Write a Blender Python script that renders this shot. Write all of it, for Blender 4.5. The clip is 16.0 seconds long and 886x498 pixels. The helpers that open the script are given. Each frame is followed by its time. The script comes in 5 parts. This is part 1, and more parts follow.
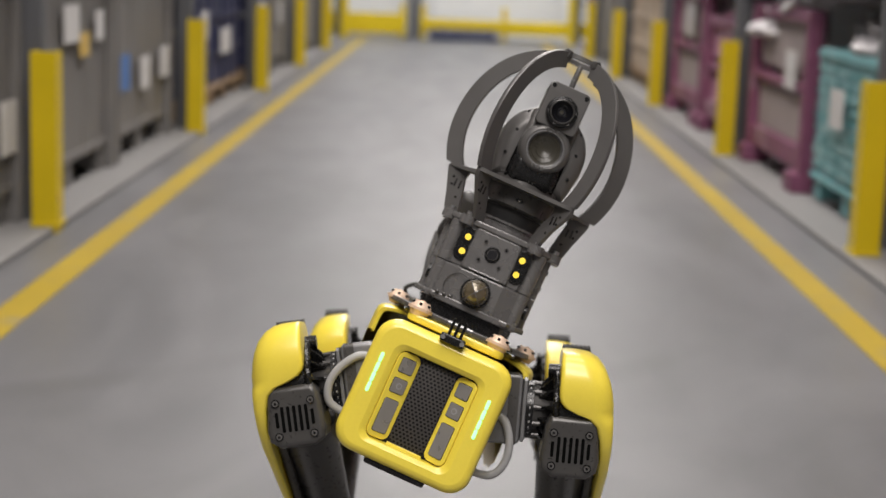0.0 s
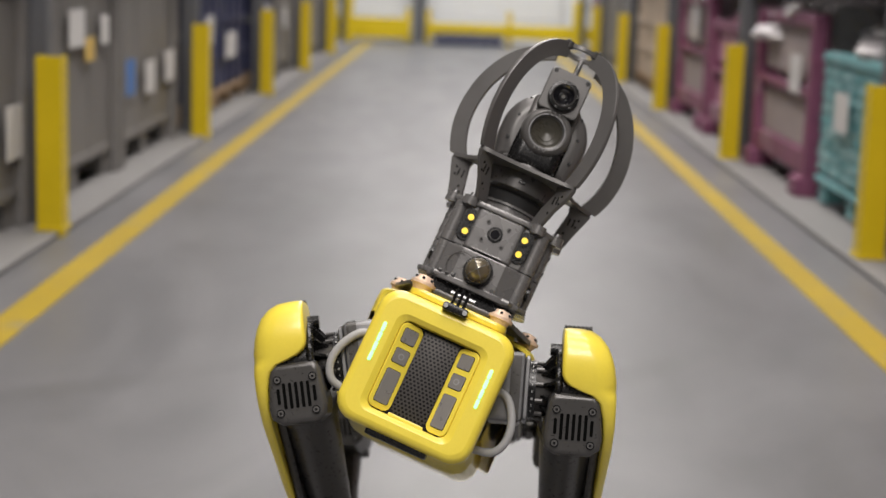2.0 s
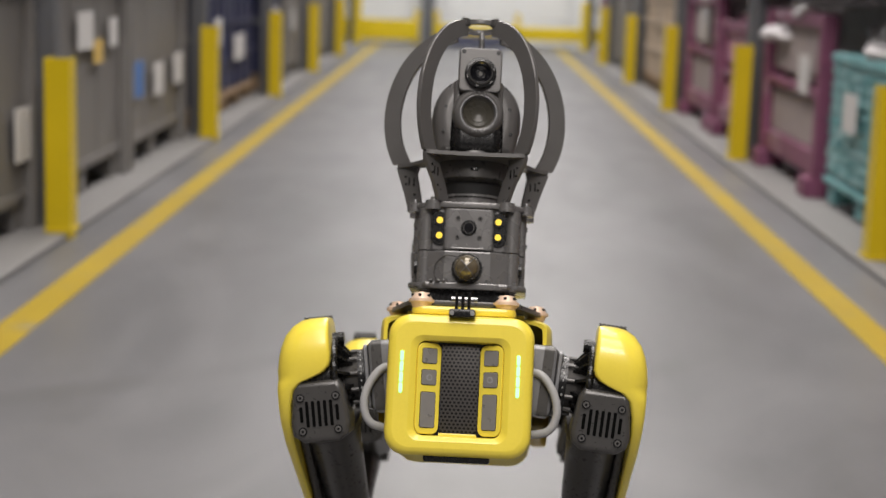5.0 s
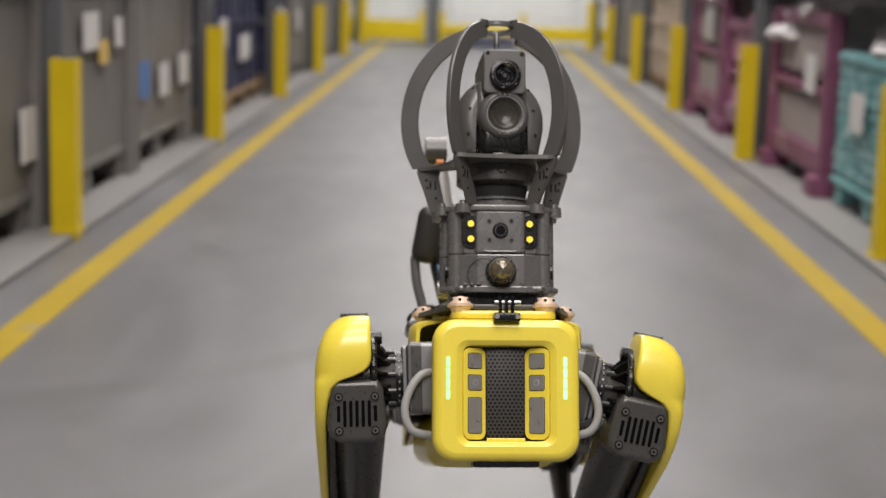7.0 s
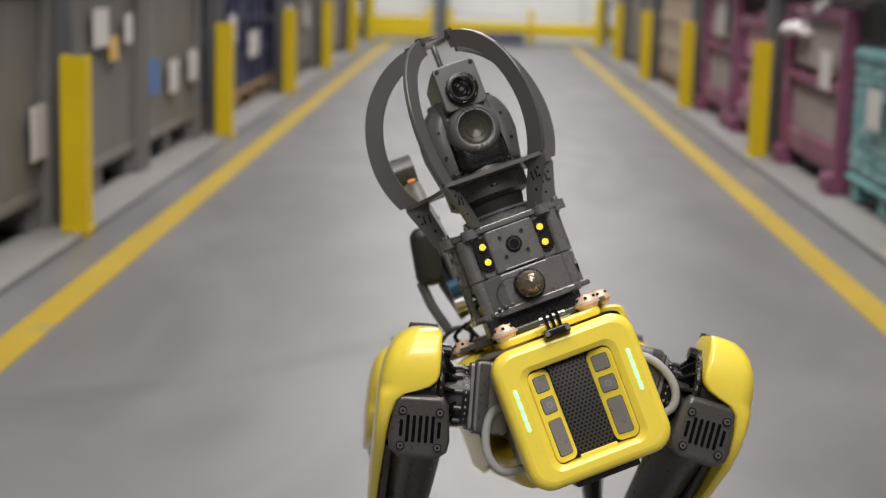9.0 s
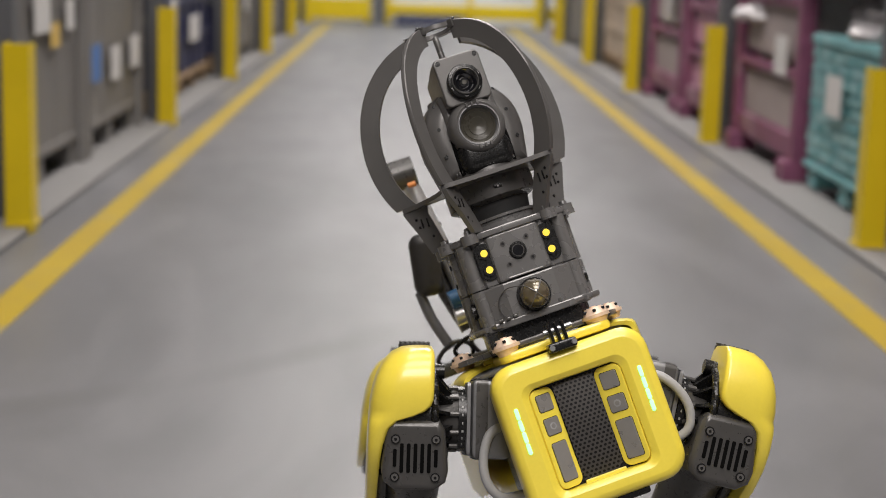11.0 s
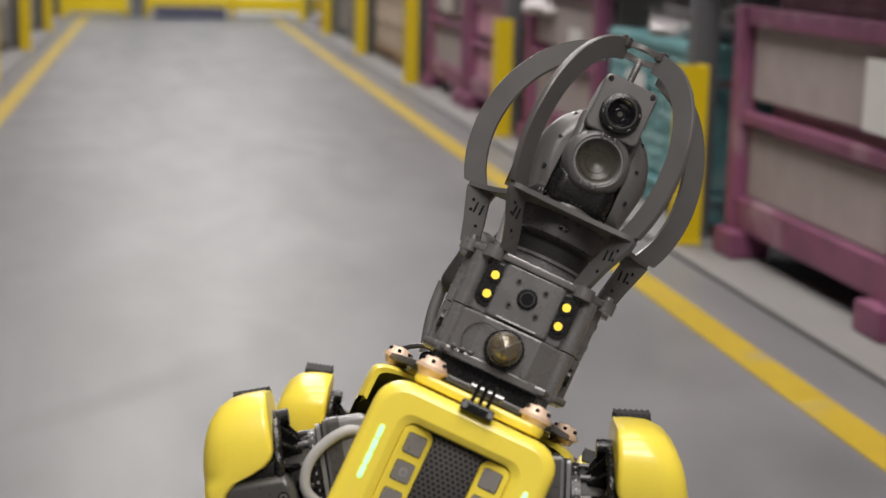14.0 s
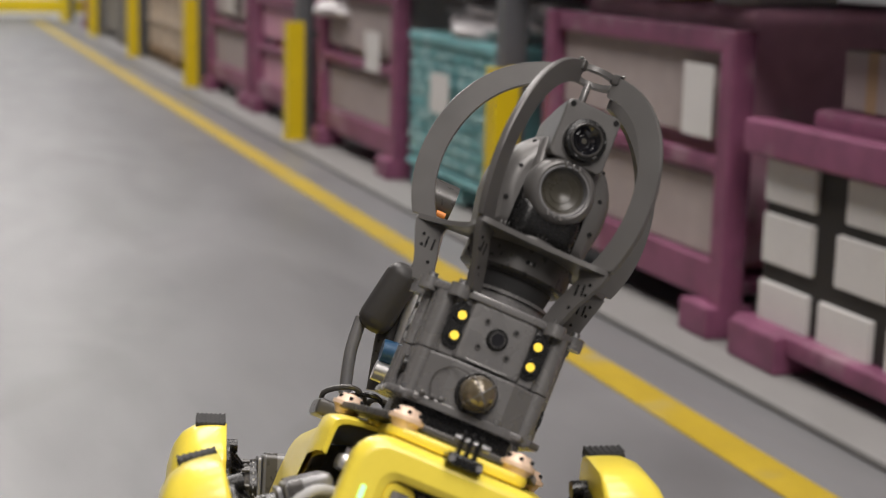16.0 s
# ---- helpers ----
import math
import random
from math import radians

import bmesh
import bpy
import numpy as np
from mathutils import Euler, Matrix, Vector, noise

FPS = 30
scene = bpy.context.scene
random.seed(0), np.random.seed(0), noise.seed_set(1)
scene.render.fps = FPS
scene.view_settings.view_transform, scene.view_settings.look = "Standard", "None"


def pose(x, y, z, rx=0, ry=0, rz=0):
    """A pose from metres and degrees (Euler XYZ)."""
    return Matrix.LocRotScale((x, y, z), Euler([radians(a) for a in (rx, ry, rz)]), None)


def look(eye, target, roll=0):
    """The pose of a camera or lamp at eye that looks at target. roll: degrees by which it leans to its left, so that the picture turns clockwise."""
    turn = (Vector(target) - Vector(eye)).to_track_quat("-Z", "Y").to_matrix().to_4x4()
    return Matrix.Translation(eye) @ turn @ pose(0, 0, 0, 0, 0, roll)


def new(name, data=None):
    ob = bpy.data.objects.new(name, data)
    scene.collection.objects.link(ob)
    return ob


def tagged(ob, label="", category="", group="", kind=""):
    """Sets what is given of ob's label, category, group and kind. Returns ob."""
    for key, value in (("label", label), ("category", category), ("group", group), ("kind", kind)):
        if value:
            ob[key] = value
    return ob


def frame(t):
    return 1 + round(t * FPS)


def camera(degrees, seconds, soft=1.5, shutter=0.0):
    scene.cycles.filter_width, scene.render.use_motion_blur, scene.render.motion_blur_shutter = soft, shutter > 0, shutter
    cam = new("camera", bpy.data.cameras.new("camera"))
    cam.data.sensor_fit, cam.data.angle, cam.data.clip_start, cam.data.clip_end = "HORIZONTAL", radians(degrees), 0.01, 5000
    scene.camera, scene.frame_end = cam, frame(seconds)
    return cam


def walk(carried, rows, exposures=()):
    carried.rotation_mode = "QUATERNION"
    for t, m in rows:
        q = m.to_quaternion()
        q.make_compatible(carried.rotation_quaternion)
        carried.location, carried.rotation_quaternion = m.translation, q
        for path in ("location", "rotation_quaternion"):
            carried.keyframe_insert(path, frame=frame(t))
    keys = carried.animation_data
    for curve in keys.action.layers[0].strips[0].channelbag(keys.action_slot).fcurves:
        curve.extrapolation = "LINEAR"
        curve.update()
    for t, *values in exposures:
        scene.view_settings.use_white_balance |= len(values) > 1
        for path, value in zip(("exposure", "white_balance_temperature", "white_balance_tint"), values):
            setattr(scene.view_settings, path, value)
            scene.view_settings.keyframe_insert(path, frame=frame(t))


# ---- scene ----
cam = camera(32.12, 16.0, soft=0.5, shutter=0.4)
cam.data.dof.use_dof = True
cam.data.dof.focus_distance = 1.87
cam.data.dof.aperture_fstop = 4.1

# seconds, eye, turn to the left, tilt up, roll (degrees)
CAMERA_ROWS = [
    (0, -0.226, -2.992, 1.105, 0.14, -10.48, 2.12),
    (0.5, -0.225, -2.993, 1.105, 0.20, -10.43, 2.12),
    (1, -0.225, -2.994, 1.105, 0.24, -10.41, 2.09),
    (1.5, -0.224, -2.994, 1.105, 0.28, -10.38, 2.12),
    (2, -0.223, -2.995, 1.105, 0.35, -10.33, 2.04),
    (2.5, -0.223, -2.996, 1.104, 0.39, -10.32, 2.04),
    (3, -0.222, -2.997, 1.104, 0.43, -10.30, 2.05),
    (3.5, -0.222, -2.997, 1.104, 0.48, -10.28, 2.00),
    (4, -0.221, -2.997, 1.104, 0.56, -10.27, 1.97),
    (6.5, -0.223, -2.986, 1.102, 0.82, -10.29, 1.81),
    (7, -0.224, -2.983, 1.102, 0.89, -10.28, 1.79),
    (7.5, -0.226, -2.976, 1.101, 0.94, -10.29, 1.77),
    (8, -0.231, -2.966, 1.100, 0.97, -10.30, 1.75),
    (8.5, -0.241, -2.949, 1.099, 1.02, -10.34, 1.74),
    (9, -0.257, -2.923, 1.098, 1.10, -10.41, 1.75),
    (11.5, -0.386, -2.714, 1.111, -2.51, -11.20, 1.89),
    (12, -0.415, -2.666, 1.115, -3.60, -11.33, 1.93),
    (12.5, -0.444, -2.619, 1.121, -4.62, -11.34, 1.82),
    (13, -0.473, -2.578, 1.128, -5.61, -11.38, 1.69),
    (13.5, -0.508, -2.543, 1.136, -7.44, -11.33, 1.56),
    (14, -0.553, -2.514, 1.146, -10.60, -11.27, 1.39),
    (14.5, -0.603, -2.487, 1.156, -13.01, -11.24, 1.37),
    (15, -0.650, -2.461, 1.162, -15.45, -11.18, 1.37),
    (15.5, -0.697, -2.436, 1.166, -17.56, -11.17, 1.39),
    (16, -0.745, -2.412, 1.168, -19.62, -11.16, 1.40),
]


def aim(x, y, z, yaw, tilt, roll):
    ahead = Vector((-math.sin(radians(yaw)) * math.cos(radians(tilt)), math.cos(radians(yaw)) * math.cos(radians(tilt)), math.sin(radians(tilt))))
    eye = Vector((x, y, z))
    return look(eye, eye + ahead, roll)


walk(cam, [(t, aim(*row)) for t, *row in CAMERA_ROWS])

# ---- light: panels over the aisle for its unseen ceiling lamps, plus a wall fill ----
world = bpy.data.worlds.new("hall_air")
world.use_nodes = True
world.node_tree.nodes["Background"].inputs[0].default_value = (0.55, 0.56, 0.6, 1)
world.node_tree.nodes["Background"].inputs[1].default_value = 0.05
scene.world = world
scene.view_settings.exposure = -0.46
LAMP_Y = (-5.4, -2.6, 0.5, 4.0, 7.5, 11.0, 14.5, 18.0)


def lamp(x, y, z, sx, sy, watts, colour):
    data = bpy.data.lights.new("hall_area_light", "AREA")
    data.shape, data.size, data.size_y, data.energy, data.color = "RECTANGLE", sx, sy, watts, colour
    ob = new("hall_area_light", data)
    ob.matrix_basis = pose(x, y, z)
    return ob


# assumed lamps, out of view; width and power tuned, the first strongest as fill
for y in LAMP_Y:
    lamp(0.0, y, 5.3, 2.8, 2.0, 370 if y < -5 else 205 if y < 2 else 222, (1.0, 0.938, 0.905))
# added fill with no known source, brightens the end wall and floor reflection
wall_fill_light = lamp(-0.2, 17.6, 5.0, 5.0, 0.5, 250, (0.92, 0.96, 1.0))
wall_fill_light.matrix_basis = pose(-0.2, 17.6, 5.0, 38)


# ---- materials ----
def mat(name, colour, rough=0.5, metal=0.0, scale=40.0, vary=0.12, bump=0.0, wear=None, spec=0.5, coat=0.0, stains=0.0, stretch=(1, 1, 1)):
    m = bpy.data.materials.new(name)
    m.use_nodes = True
    nt = m.node_tree
    n, l = nt.nodes, nt.links
    b = n["Principled BSDF"]
    b.inputs["Metallic"].default_value = metal
    b.inputs["Specular IOR Level"].default_value = spec
    b.inputs["Coat Weight"].default_value = coat
    b.inputs["Coat Roughness"].default_value = 0.15
    tc, mp = n.new("ShaderNodeTexCoord"), n.new("ShaderNodeMapping")
    mp.inputs["Scale"].default_value = stretch
    l.new(tc.outputs["Object"], mp.inputs["Vector"])
    fine, broad = n.new("ShaderNodeTexNoise"), n.new("ShaderNodeTexNoise")
    for tex, s, d in ((fine, scale, 6), (broad, scale / 9, 3)):
        tex.inputs["Scale"].default_value, tex.inputs["Detail"].default_value = s, d
        l.new(mp.outputs[0], tex.inputs["Vector"])
    mix = n.new("ShaderNodeMix")
    mix.data_type, mix.blend_type = "FLOAT", "MIX"
    mix.inputs[0].default_value = 0.5
    l.new(fine.outputs["Fac"], mix.inputs[2]), l.new(broad.outputs["Fac"], mix.inputs[3])
    ramp = n.new("ShaderNodeValToRGB")
    ramp.color_ramp.elements[0].position, ramp.color_ramp.elements[1].position = 0.3, 0.7
    ramp.color_ramp.elements[0].color = (*[c * (1 - vary) for c in colour], 1)
    ramp.color_ramp.elements[1].color = (*[min(1, c * (1 + vary)) for c in colour], 1)
    l.new(mix.outputs[0], ramp.inputs[0])
    out = ramp.outputs[0]
    if wear:
        w = n.new("ShaderNodeTexNoise")
        w.inputs["Scale"].default_value, w.inputs["Detail"].default_value = scale / 3, 8
        l.new(mp.outputs[0], w.inputs["Vector"])
        wr = n.new("ShaderNodeValToRGB")
        wr.color_ramp.elements[0].position, wr.color_ramp.elements[1].position = 0.56, 0.72
        l.new(w.outputs["Fac"], wr.inputs[0])
        wm = n.new("ShaderNodeMix")
        wm.data_type = "RGBA"
        wm.inputs[7].default_value = (*wear, 1)
        sc = n.new("ShaderNodeMath")
        sc.operation = "MULTIPLY"
        sc.inputs[1].default_value = stains or 0.5
        l.new(wr.outputs[0], sc.inputs[0]), l.new(sc.outputs[0], wm.inputs[0]), l.new(out, wm.inputs[6])
        out = wm.outputs[2]
    l.new(out, b.inputs["Base Color"])
    rr = n.new("ShaderNodeMapRange")
    rr.inputs[3].default_value, rr.inputs[4].default_value = max(0.02, rough - 0.1), min(1, rough + 0.1)
    l.new(fine.outputs["Fac"], rr.inputs[0]), l.new(rr.outputs[0], b.inputs["Roughness"])
    if bump:
        bp = n.new("ShaderNodeBump")
        bp.inputs["Strength"].default_value, bp.inputs["Distance"].default_value = bump, 0.002
        l.new(fine.outputs["Fac"], bp.inputs["Height"]), l.new(bp.outputs[0], b.inputs["Normal"])
    return m


def glow(name, colour, strength, base=None):
    m = mat(name, base or colour, 0.3)
    b = m.node_tree.nodes["Principled BSDF"]
    b.inputs["Emission Color"].default_value = (*colour, 1)
    b.inputs["Emission Strength"].default_value = strength
    return m


def perforated():
    """Dark mesh with staggered round holes, about 6 mm apart."""
    m = mat("perforated_steel", (0.07, 0.064, 0.06), 0.45, 0.4, 300, 0.1)
    nt = m.node_tree
    n, l = nt.nodes, nt.links
    tc, sep = n.new("ShaderNodeTexCoord"), n.new("ShaderNodeSeparateXYZ")
    l.new(tc.outputs["Object"], sep.inputs[0])

    def op(kind, a, b=None):
        k = n.new("ShaderNodeMath")
        k.operation = kind
        for i, v in enumerate((a, b)):
            if v is None:
                continue
            if isinstance(v, (int, float)):
                k.inputs[i].default_value = v
            else:
                l.new(v, k.inputs[i])
        return k.outputs[0]

    step = 0.0058
    row = op("DIVIDE", sep.outputs["Z"], step * 0.866)
    odd = op("MULTIPLY", op("MODULO", op("ADD", op("FLOOR", row), 1000.0), 2.0), 0.5)
    u = op("SUBTRACT", op("FRACT", op("ADD", op("ADD", op("DIVIDE", sep.outputs["X"], step), odd), 1000.0)), 0.5)
    v = op("SUBTRACT", op("FRACT", op("ADD", row, 1000.0)), 0.5)
    hole = op("LESS_THAN", op("ADD", op("MULTIPLY", u, u), op("MULTIPLY", v, v)), 0.1)
    b = n["Principled BSDF"]
    old = b.inputs["Base Color"].links[0].from_socket
    mx = n.new("ShaderNodeMix")
    mx.data_type = "RGBA"
    mx.inputs[7].default_value = (0.003, 0.003, 0.003, 1)
    l.new(hole, mx.inputs[0]), l.new(old, mx.inputs[6]), l.new(mx.outputs[2], b.inputs["Base Color"])
    return m


def concrete_floor():
    m = mat("polished_concrete", (0.168, 0.169, 0.176), 0.43, 0, 3.0, 0.07, 0.03, (0.14, 0.14, 0.14), 0.36, 0, 0.3, (1.6, 0.5, 1))
    nt = m.node_tree
    n, l = nt.nodes, nt.links
    b = n["Principled BSDF"]
    tc, mp, w = n.new("ShaderNodeTexCoord"), n.new("ShaderNodeMapping"), n.new("ShaderNodeTexNoise")
    mp.inputs["Scale"].default_value = (1.1, 0.42, 1)
    w.inputs["Scale"].default_value, w.inputs["Detail"].default_value, w.inputs["Distortion"].default_value = 1.3, 6, 1.2
    l.new(tc.outputs["Object"], mp.inputs[0]), l.new(mp.outputs[0], w.inputs["Vector"])
    rp = n.new("ShaderNodeValToRGB")
    rp.color_ramp.elements[0].position, rp.color_ramp.elements[1].position = 0.35, 0.65
    rp.color_ramp.elements[0].color, rp.color_ramp.elements[1].color = (0.8, 0.8, 0.8, 1), (1.08, 1.075, 1.07, 1)
    l.new(w.outputs["Fac"], rp.inputs[0])
    mx = n.new("ShaderNodeMix")
    mx.data_type, mx.blend_type = "RGBA", "MULTIPLY"
    mx.inputs[0].default_value = 1.0
    old = b.inputs["Base Color"].links[0].from_socket
    l.new(old, mx.inputs[6]), l.new(rp.outputs[0], mx.inputs[7]), l.new(mx.outputs[2], b.inputs["Base Color"])
    # faint dark arcs left by turning wheels, in places
    rot, wave, where = n.new("ShaderNodeMapping"), n.new("ShaderNodeTexWave"), n.new("ShaderNodeTexNoise")
    rot.inputs["Rotation"].default_value, rot.inputs["Location"].default_value = (0, 0, 0.5), (1.7, 3.1, 0)
    wave.wave_type, wave.rings_direction = "RINGS", "Z"
    wave.inputs["Scale"].default_value, wave.inputs["Distortion"].default_value, wave.inputs["Detail"].default_value = 0.35, 1.6, 1.0
    where.inputs["Scale"].default_value = 0.9
    l.new(tc.outputs["Object"], rot.inputs[0]), l.new(rot.outputs[0], wave.inputs["Vector"]), l.new(rot.outputs[0], where.inputs["Vector"])
    thin, some, both, arcs = n.new("ShaderNodeMapRange"), n.new("ShaderNodeMapRange"), n.new("ShaderNodeMath"), n.new("ShaderNodeMix")
    thin.inputs[1].default_value, thin.inputs[2].default_value = 0.9, 1.0
    some.inputs[1].default_value, some.inputs[2].default_value, some.inputs[4].default_value = 0.5, 0.68, 0.4
    both.operation = "MULTIPLY"
    l.new(wave.outputs["Fac"], thin.inputs[0]), l.new(where.outputs["Fac"], some.inputs[0])
    l.new(thin.outputs[0], both.inputs[0]), l.new(some.outputs[0], both.inputs[1])
    arcs.data_type = "RGBA"
    arcs.inputs[7].default_value = (0.09, 0.088, 0.088, 1)
    l.new(both.outputs[0], arcs.inputs[0]), l.new(mx.outputs[2], arcs.inputs[6]), l.new(arcs.outputs[2], b.inputs["Base Color"])
    return m


YELLOW = mat("yellow_robot_paint", (0.9, 0.725, 0.075), 0.33, 0, 220, 0.03, 0.02, (0.8, 0.62, 0.05), 0.5, 0.45, 0.2)
GREY = mat("grey_anodised_housing", (0.178, 0.174, 0.171), 0.27, 0.4, 37, 0.06)
CAGE = mat("grey_painted_cage", (0.125, 0.121, 0.117), 0.32, 0.28, 33, 0.06, spec=0.45)
# near-black colour painted for the shade inside vent slots and head cavity
OPENING_SHADE = mat("painted_opening_shade", (0.004, 0.004, 0.004), 0.8, 0, 100, 0.1, spec=0.05)
GREY_DARK = mat("dark_grey_cast_housing", (0.078, 0.075, 0.072), 0.3, 0.25, 140, 0.06, 0.02)
STEEL = mat("bare_metal", (0.42, 0.42, 0.42), 0.3, 0.9, 200, 0.1, 0.05)
HIPGREY = mat("light_grey_actuator", (0.22, 0.22, 0.225), 0.38, 0.5, 200, 0.08, 0.06)
BLACK = mat("black_plastic", (0.008, 0.008, 0.008), 0.27, 0, 250, 0.15, 0.02, spec=0.4)
RUBBER = mat("black_rubber", (0.018, 0.018, 0.018), 0.7, 0, 300, 0.2, 0.2)
COPPER = mat("copper_plated_mount", (0.80, 0.60, 0.45), 0.45, 0.25, 240, 0.08, 0.05)
LENS = mat("dark_lens_glass", (0.006, 0.006, 0.008), 0.06, 0, 100, 0.05, 0, None, 0.8, 0.6)
IRLENS = mat("thermal_lens_glass", (0.05, 0.046, 0.036), 0.3, 0, 100, 0.1, 0, None, 0.4, 0)
BRASS = mat("smoky_brass_dome", (0.17, 0.14, 0.09), 0.22, 0.45, 120, 0.2, 0, None, 0.7, 0.8)
BUTTON = mat("grey_keypad", (0.3, 0.288, 0.272), 0.3, 0.35, 60, 0.06, 0.01)
HOSE = mat("grey_cable_sleeve", (0.36, 0.36, 0.36), 0.5, 0, 200, 0.08, 0.1)
GREEN_DARK = mat("dark_green_plate", (0.02, 0.04, 0.03), 0.3, 0.2, 200, 0.1)
BLUE = mat("blue_joint_ring", (0.02, 0.08, 0.17), 0.4, 0.1, 200, 0.1)
ALU = mat("brushed_aluminium", (0.62, 0.61, 0.60), 0.32, 0.7, 200, 0.08, 0.05)
PAPER = mat("white_paper", (0.6, 0.59, 0.58), 0.7, 0, 60, 0.05, 0.05)
AMBER = mat("amber_marker", (0.7, 0.25, 0.06), 0.5)
LEDY = glow("yellow_led_chip", (1.0, 0.74, 0.09), 0.75, (0.8, 0.6, 0.05))
GREENLED = glow("green_light_strip", (0.24, 1.0, 0.30), 1.8, (0.5, 0.8, 0.6))
MESH = perforated()
FLOOR = concrete_floor()
KERB = mat("pale_concrete_kerb", (0.215, 0.211, 0.207), 0.65, 0, 6, 0.1, 0.1, (0.2, 0.2, 0.19), 0.5, 0, 0.5)
LINE = mat("yellow_floor_paint", (0.42, 0.295, 0.013), 0.48, 0, 11, 0.14, 0.04, (0.33, 0.28, 0.15), 0.5, 0, 0.85)
POST = mat("yellow_post_paint", (0.66, 0.485, 0.003), 0.42, 0, 12, 0.06, 0.03, (0.55, 0.4, 0.01), 0.5, 0, 0.4)
RACK = mat("grey_blue_rack_steel", (0.15, 0.155, 0.168), 0.45, 0.4, 14, 0.08, 0.03)
BEAM = mat("dark_rack_beam", (0.035, 0.033, 0.034), 0.5, 0.2, 14, 0.1)
BIN = mat("worn_grey_sheet_steel", (0.205, 0.197, 0.19), 0.5, 0.25, 7, 0.12, 0.05, (0.14, 0.132, 0.125), 0.5, 0, 0.5, (1, 1, 0.4))
NAVY = mat("navy_blue_crate", (0.028, 0.035, 0.1), 0.5, 0.1, 8, 0.15, 0.05, (0.07, 0.075, 0.11), 0.5, 0, 0.5)
# paler patches: wear, with the pallets' haze also put into the colour
MAGENTA = mat("worn_magenta_steel", (0.205, 0.066, 0.128), 0.5, 0.1, 11, 0.4, 0.08, (0.36, 0.24, 0.28), 0.5, 0, 0.9)
CARTON = mat("pale_cardboard", (0.37, 0.32, 0.31), 0.8, 0, 8, 0.15, 0.05, (0.26, 0.21, 0.2), 0.3, 0, 0.5)
FILM = mat("crumpled_white_film", (0.47, 0.45, 0.46), 0.35, 0, 14, 0.2, 0.6)
PADMAT = mat("dark_padded_cover", (0.035, 0.033, 0.032), 0.45, 0.1, 150, 0.15, 0.1)
PINK = mat("pink_wrapped_goods", (0.55, 0.28, 0.38), 0.5, 0, 12, 0.2, 0.3, (0.65, 0.55, 0.6), 0.5, 0, 0.6)
TEAL = mat("teal_plastic_crate", (0.16, 0.37, 0.39), 0.5, 0, 26, 0.4, 0.05, (0.42, 0.55, 0.56), 0.4, 0, 0.9)
TEALPALE = mat("pale_teal_lattice", (0.3, 0.49, 0.5), 0.5, 0, 60, 0.2, 0.1)
TEALDEEP = mat("deep_teal_lattice", (0.11, 0.28, 0.3), 0.5, 0, 60, 0.2, 0.1)
TAN = mat("tan_wood", (0.36, 0.25, 0.15), 0.7, 0, 14, 0.2, 0.2, (0.25, 0.17, 0.1), 0.4, 0, 0.5, (1, 0.15, 1))
PALE = mat("pale_tan_board", (0.5, 0.42, 0.33), 0.75, 0, 8, 0.15, 0.05, (0.36, 0.28, 0.2), 0.3, 0, 0.5)
SOOT = mat("black_crate_board", (0.016, 0.014, 0.013), 0.55, 0, 9, 0.2, 0.05)
WALL = mat("white_wall_panel", (0.78, 0.78, 0.77), 0.6, 0, 3, 0.04, 0.03)
SIDE = mat("grey_hall_wall", (0.30, 0.30, 0.31), 0.8, 0, 2, 0.1)
CEIL = mat("white_ceiling_sheet", (0.55, 0.55, 0.55), 0.8, 0, 2, 0.08)
BLUELAB = mat("blue_label_card", (0.07, 0.18, 0.45), 0.6, 0, 30, 0.08)
YLAB = mat("yellow_label_card", (0.65, 0.45, 0.12), 0.6, 0, 30, 0.08)


# ---- mesh helpers ----
def part(name, bm, material, parent=None, label="", smooth=40):
    me = bpy.data.meshes.new(name)
    bmesh.ops.recalc_face_normals(bm, faces=bm.faces)
    bm.to_mesh(me)
    me.shade_smooth()
    if smooth < 50 and len(bm.verts) < 4000:
        # broad flat faces keep their own normal, rims blend into them
        bm.normal_update()
        area = {f: f.calc_area() for f in bm.faces}
        least, out = math.cos(radians(smooth)), []
        for f in bm.faces:
            for lp in f.loops:
                acc = Vector()
                for g in lp.vert.link_faces:
                    if g.normal.dot(f.normal) > least:
                        acc += g.normal * area[g]
                out.append(acc.normalized() if acc.length > 1e-12 else f.normal.copy())
        me.normals_split_custom_set(out)
    else:
        me.set_sharp_from_angle(angle=radians(smooth))
    bm.free()
    me.materials.append(material)
    ob = new(name, me)
    if parent is not None:
        ob.parent = parent
    if label:
        tagged(ob, label)
    return ob


def merge(bm, other, m=None):
    me = bpy.data.meshes.new("part_shape")
    other.to_mesh(me)
    other.free()
    if m is not None:
        me.transform(m)
    bm.from_mesh(me)
    bpy.data.meshes.remove(me)
    return bm


def box(bm, c, s, bevel=0.0, seg=2, m=None):
    b = bmesh.new()
    bmesh.ops.create_cube(b, size=1, matrix=Matrix.Diagonal((*s, 1)))
    if bevel:
        bmesh.ops.bevel(b, geom=b.edges[:], offset=bevel, segments=seg, profile=0.5, affect="EDGES")
    return merge(bm, b, Matrix.Translation(c) @ (m or Matrix()))


def cyl(bm, p0, p1, r0, r1=None, n=24, caps=True):
    p0, p1 = Vector(p0), Vector(p1)
    r1 = r0 if r1 is None else r1
    b = bmesh.new()
    bmesh.ops.create_cone(b, cap_ends=caps, segments=n, radius1=r0, radius2=r1, depth=(p1 - p0).length)
    turn = (p1 - p0).to_track_quat("Z", "Y").to_matrix().to_4x4()
    return merge(bm, b, Matrix.Translation((p0 + p1) / 2) @ turn)


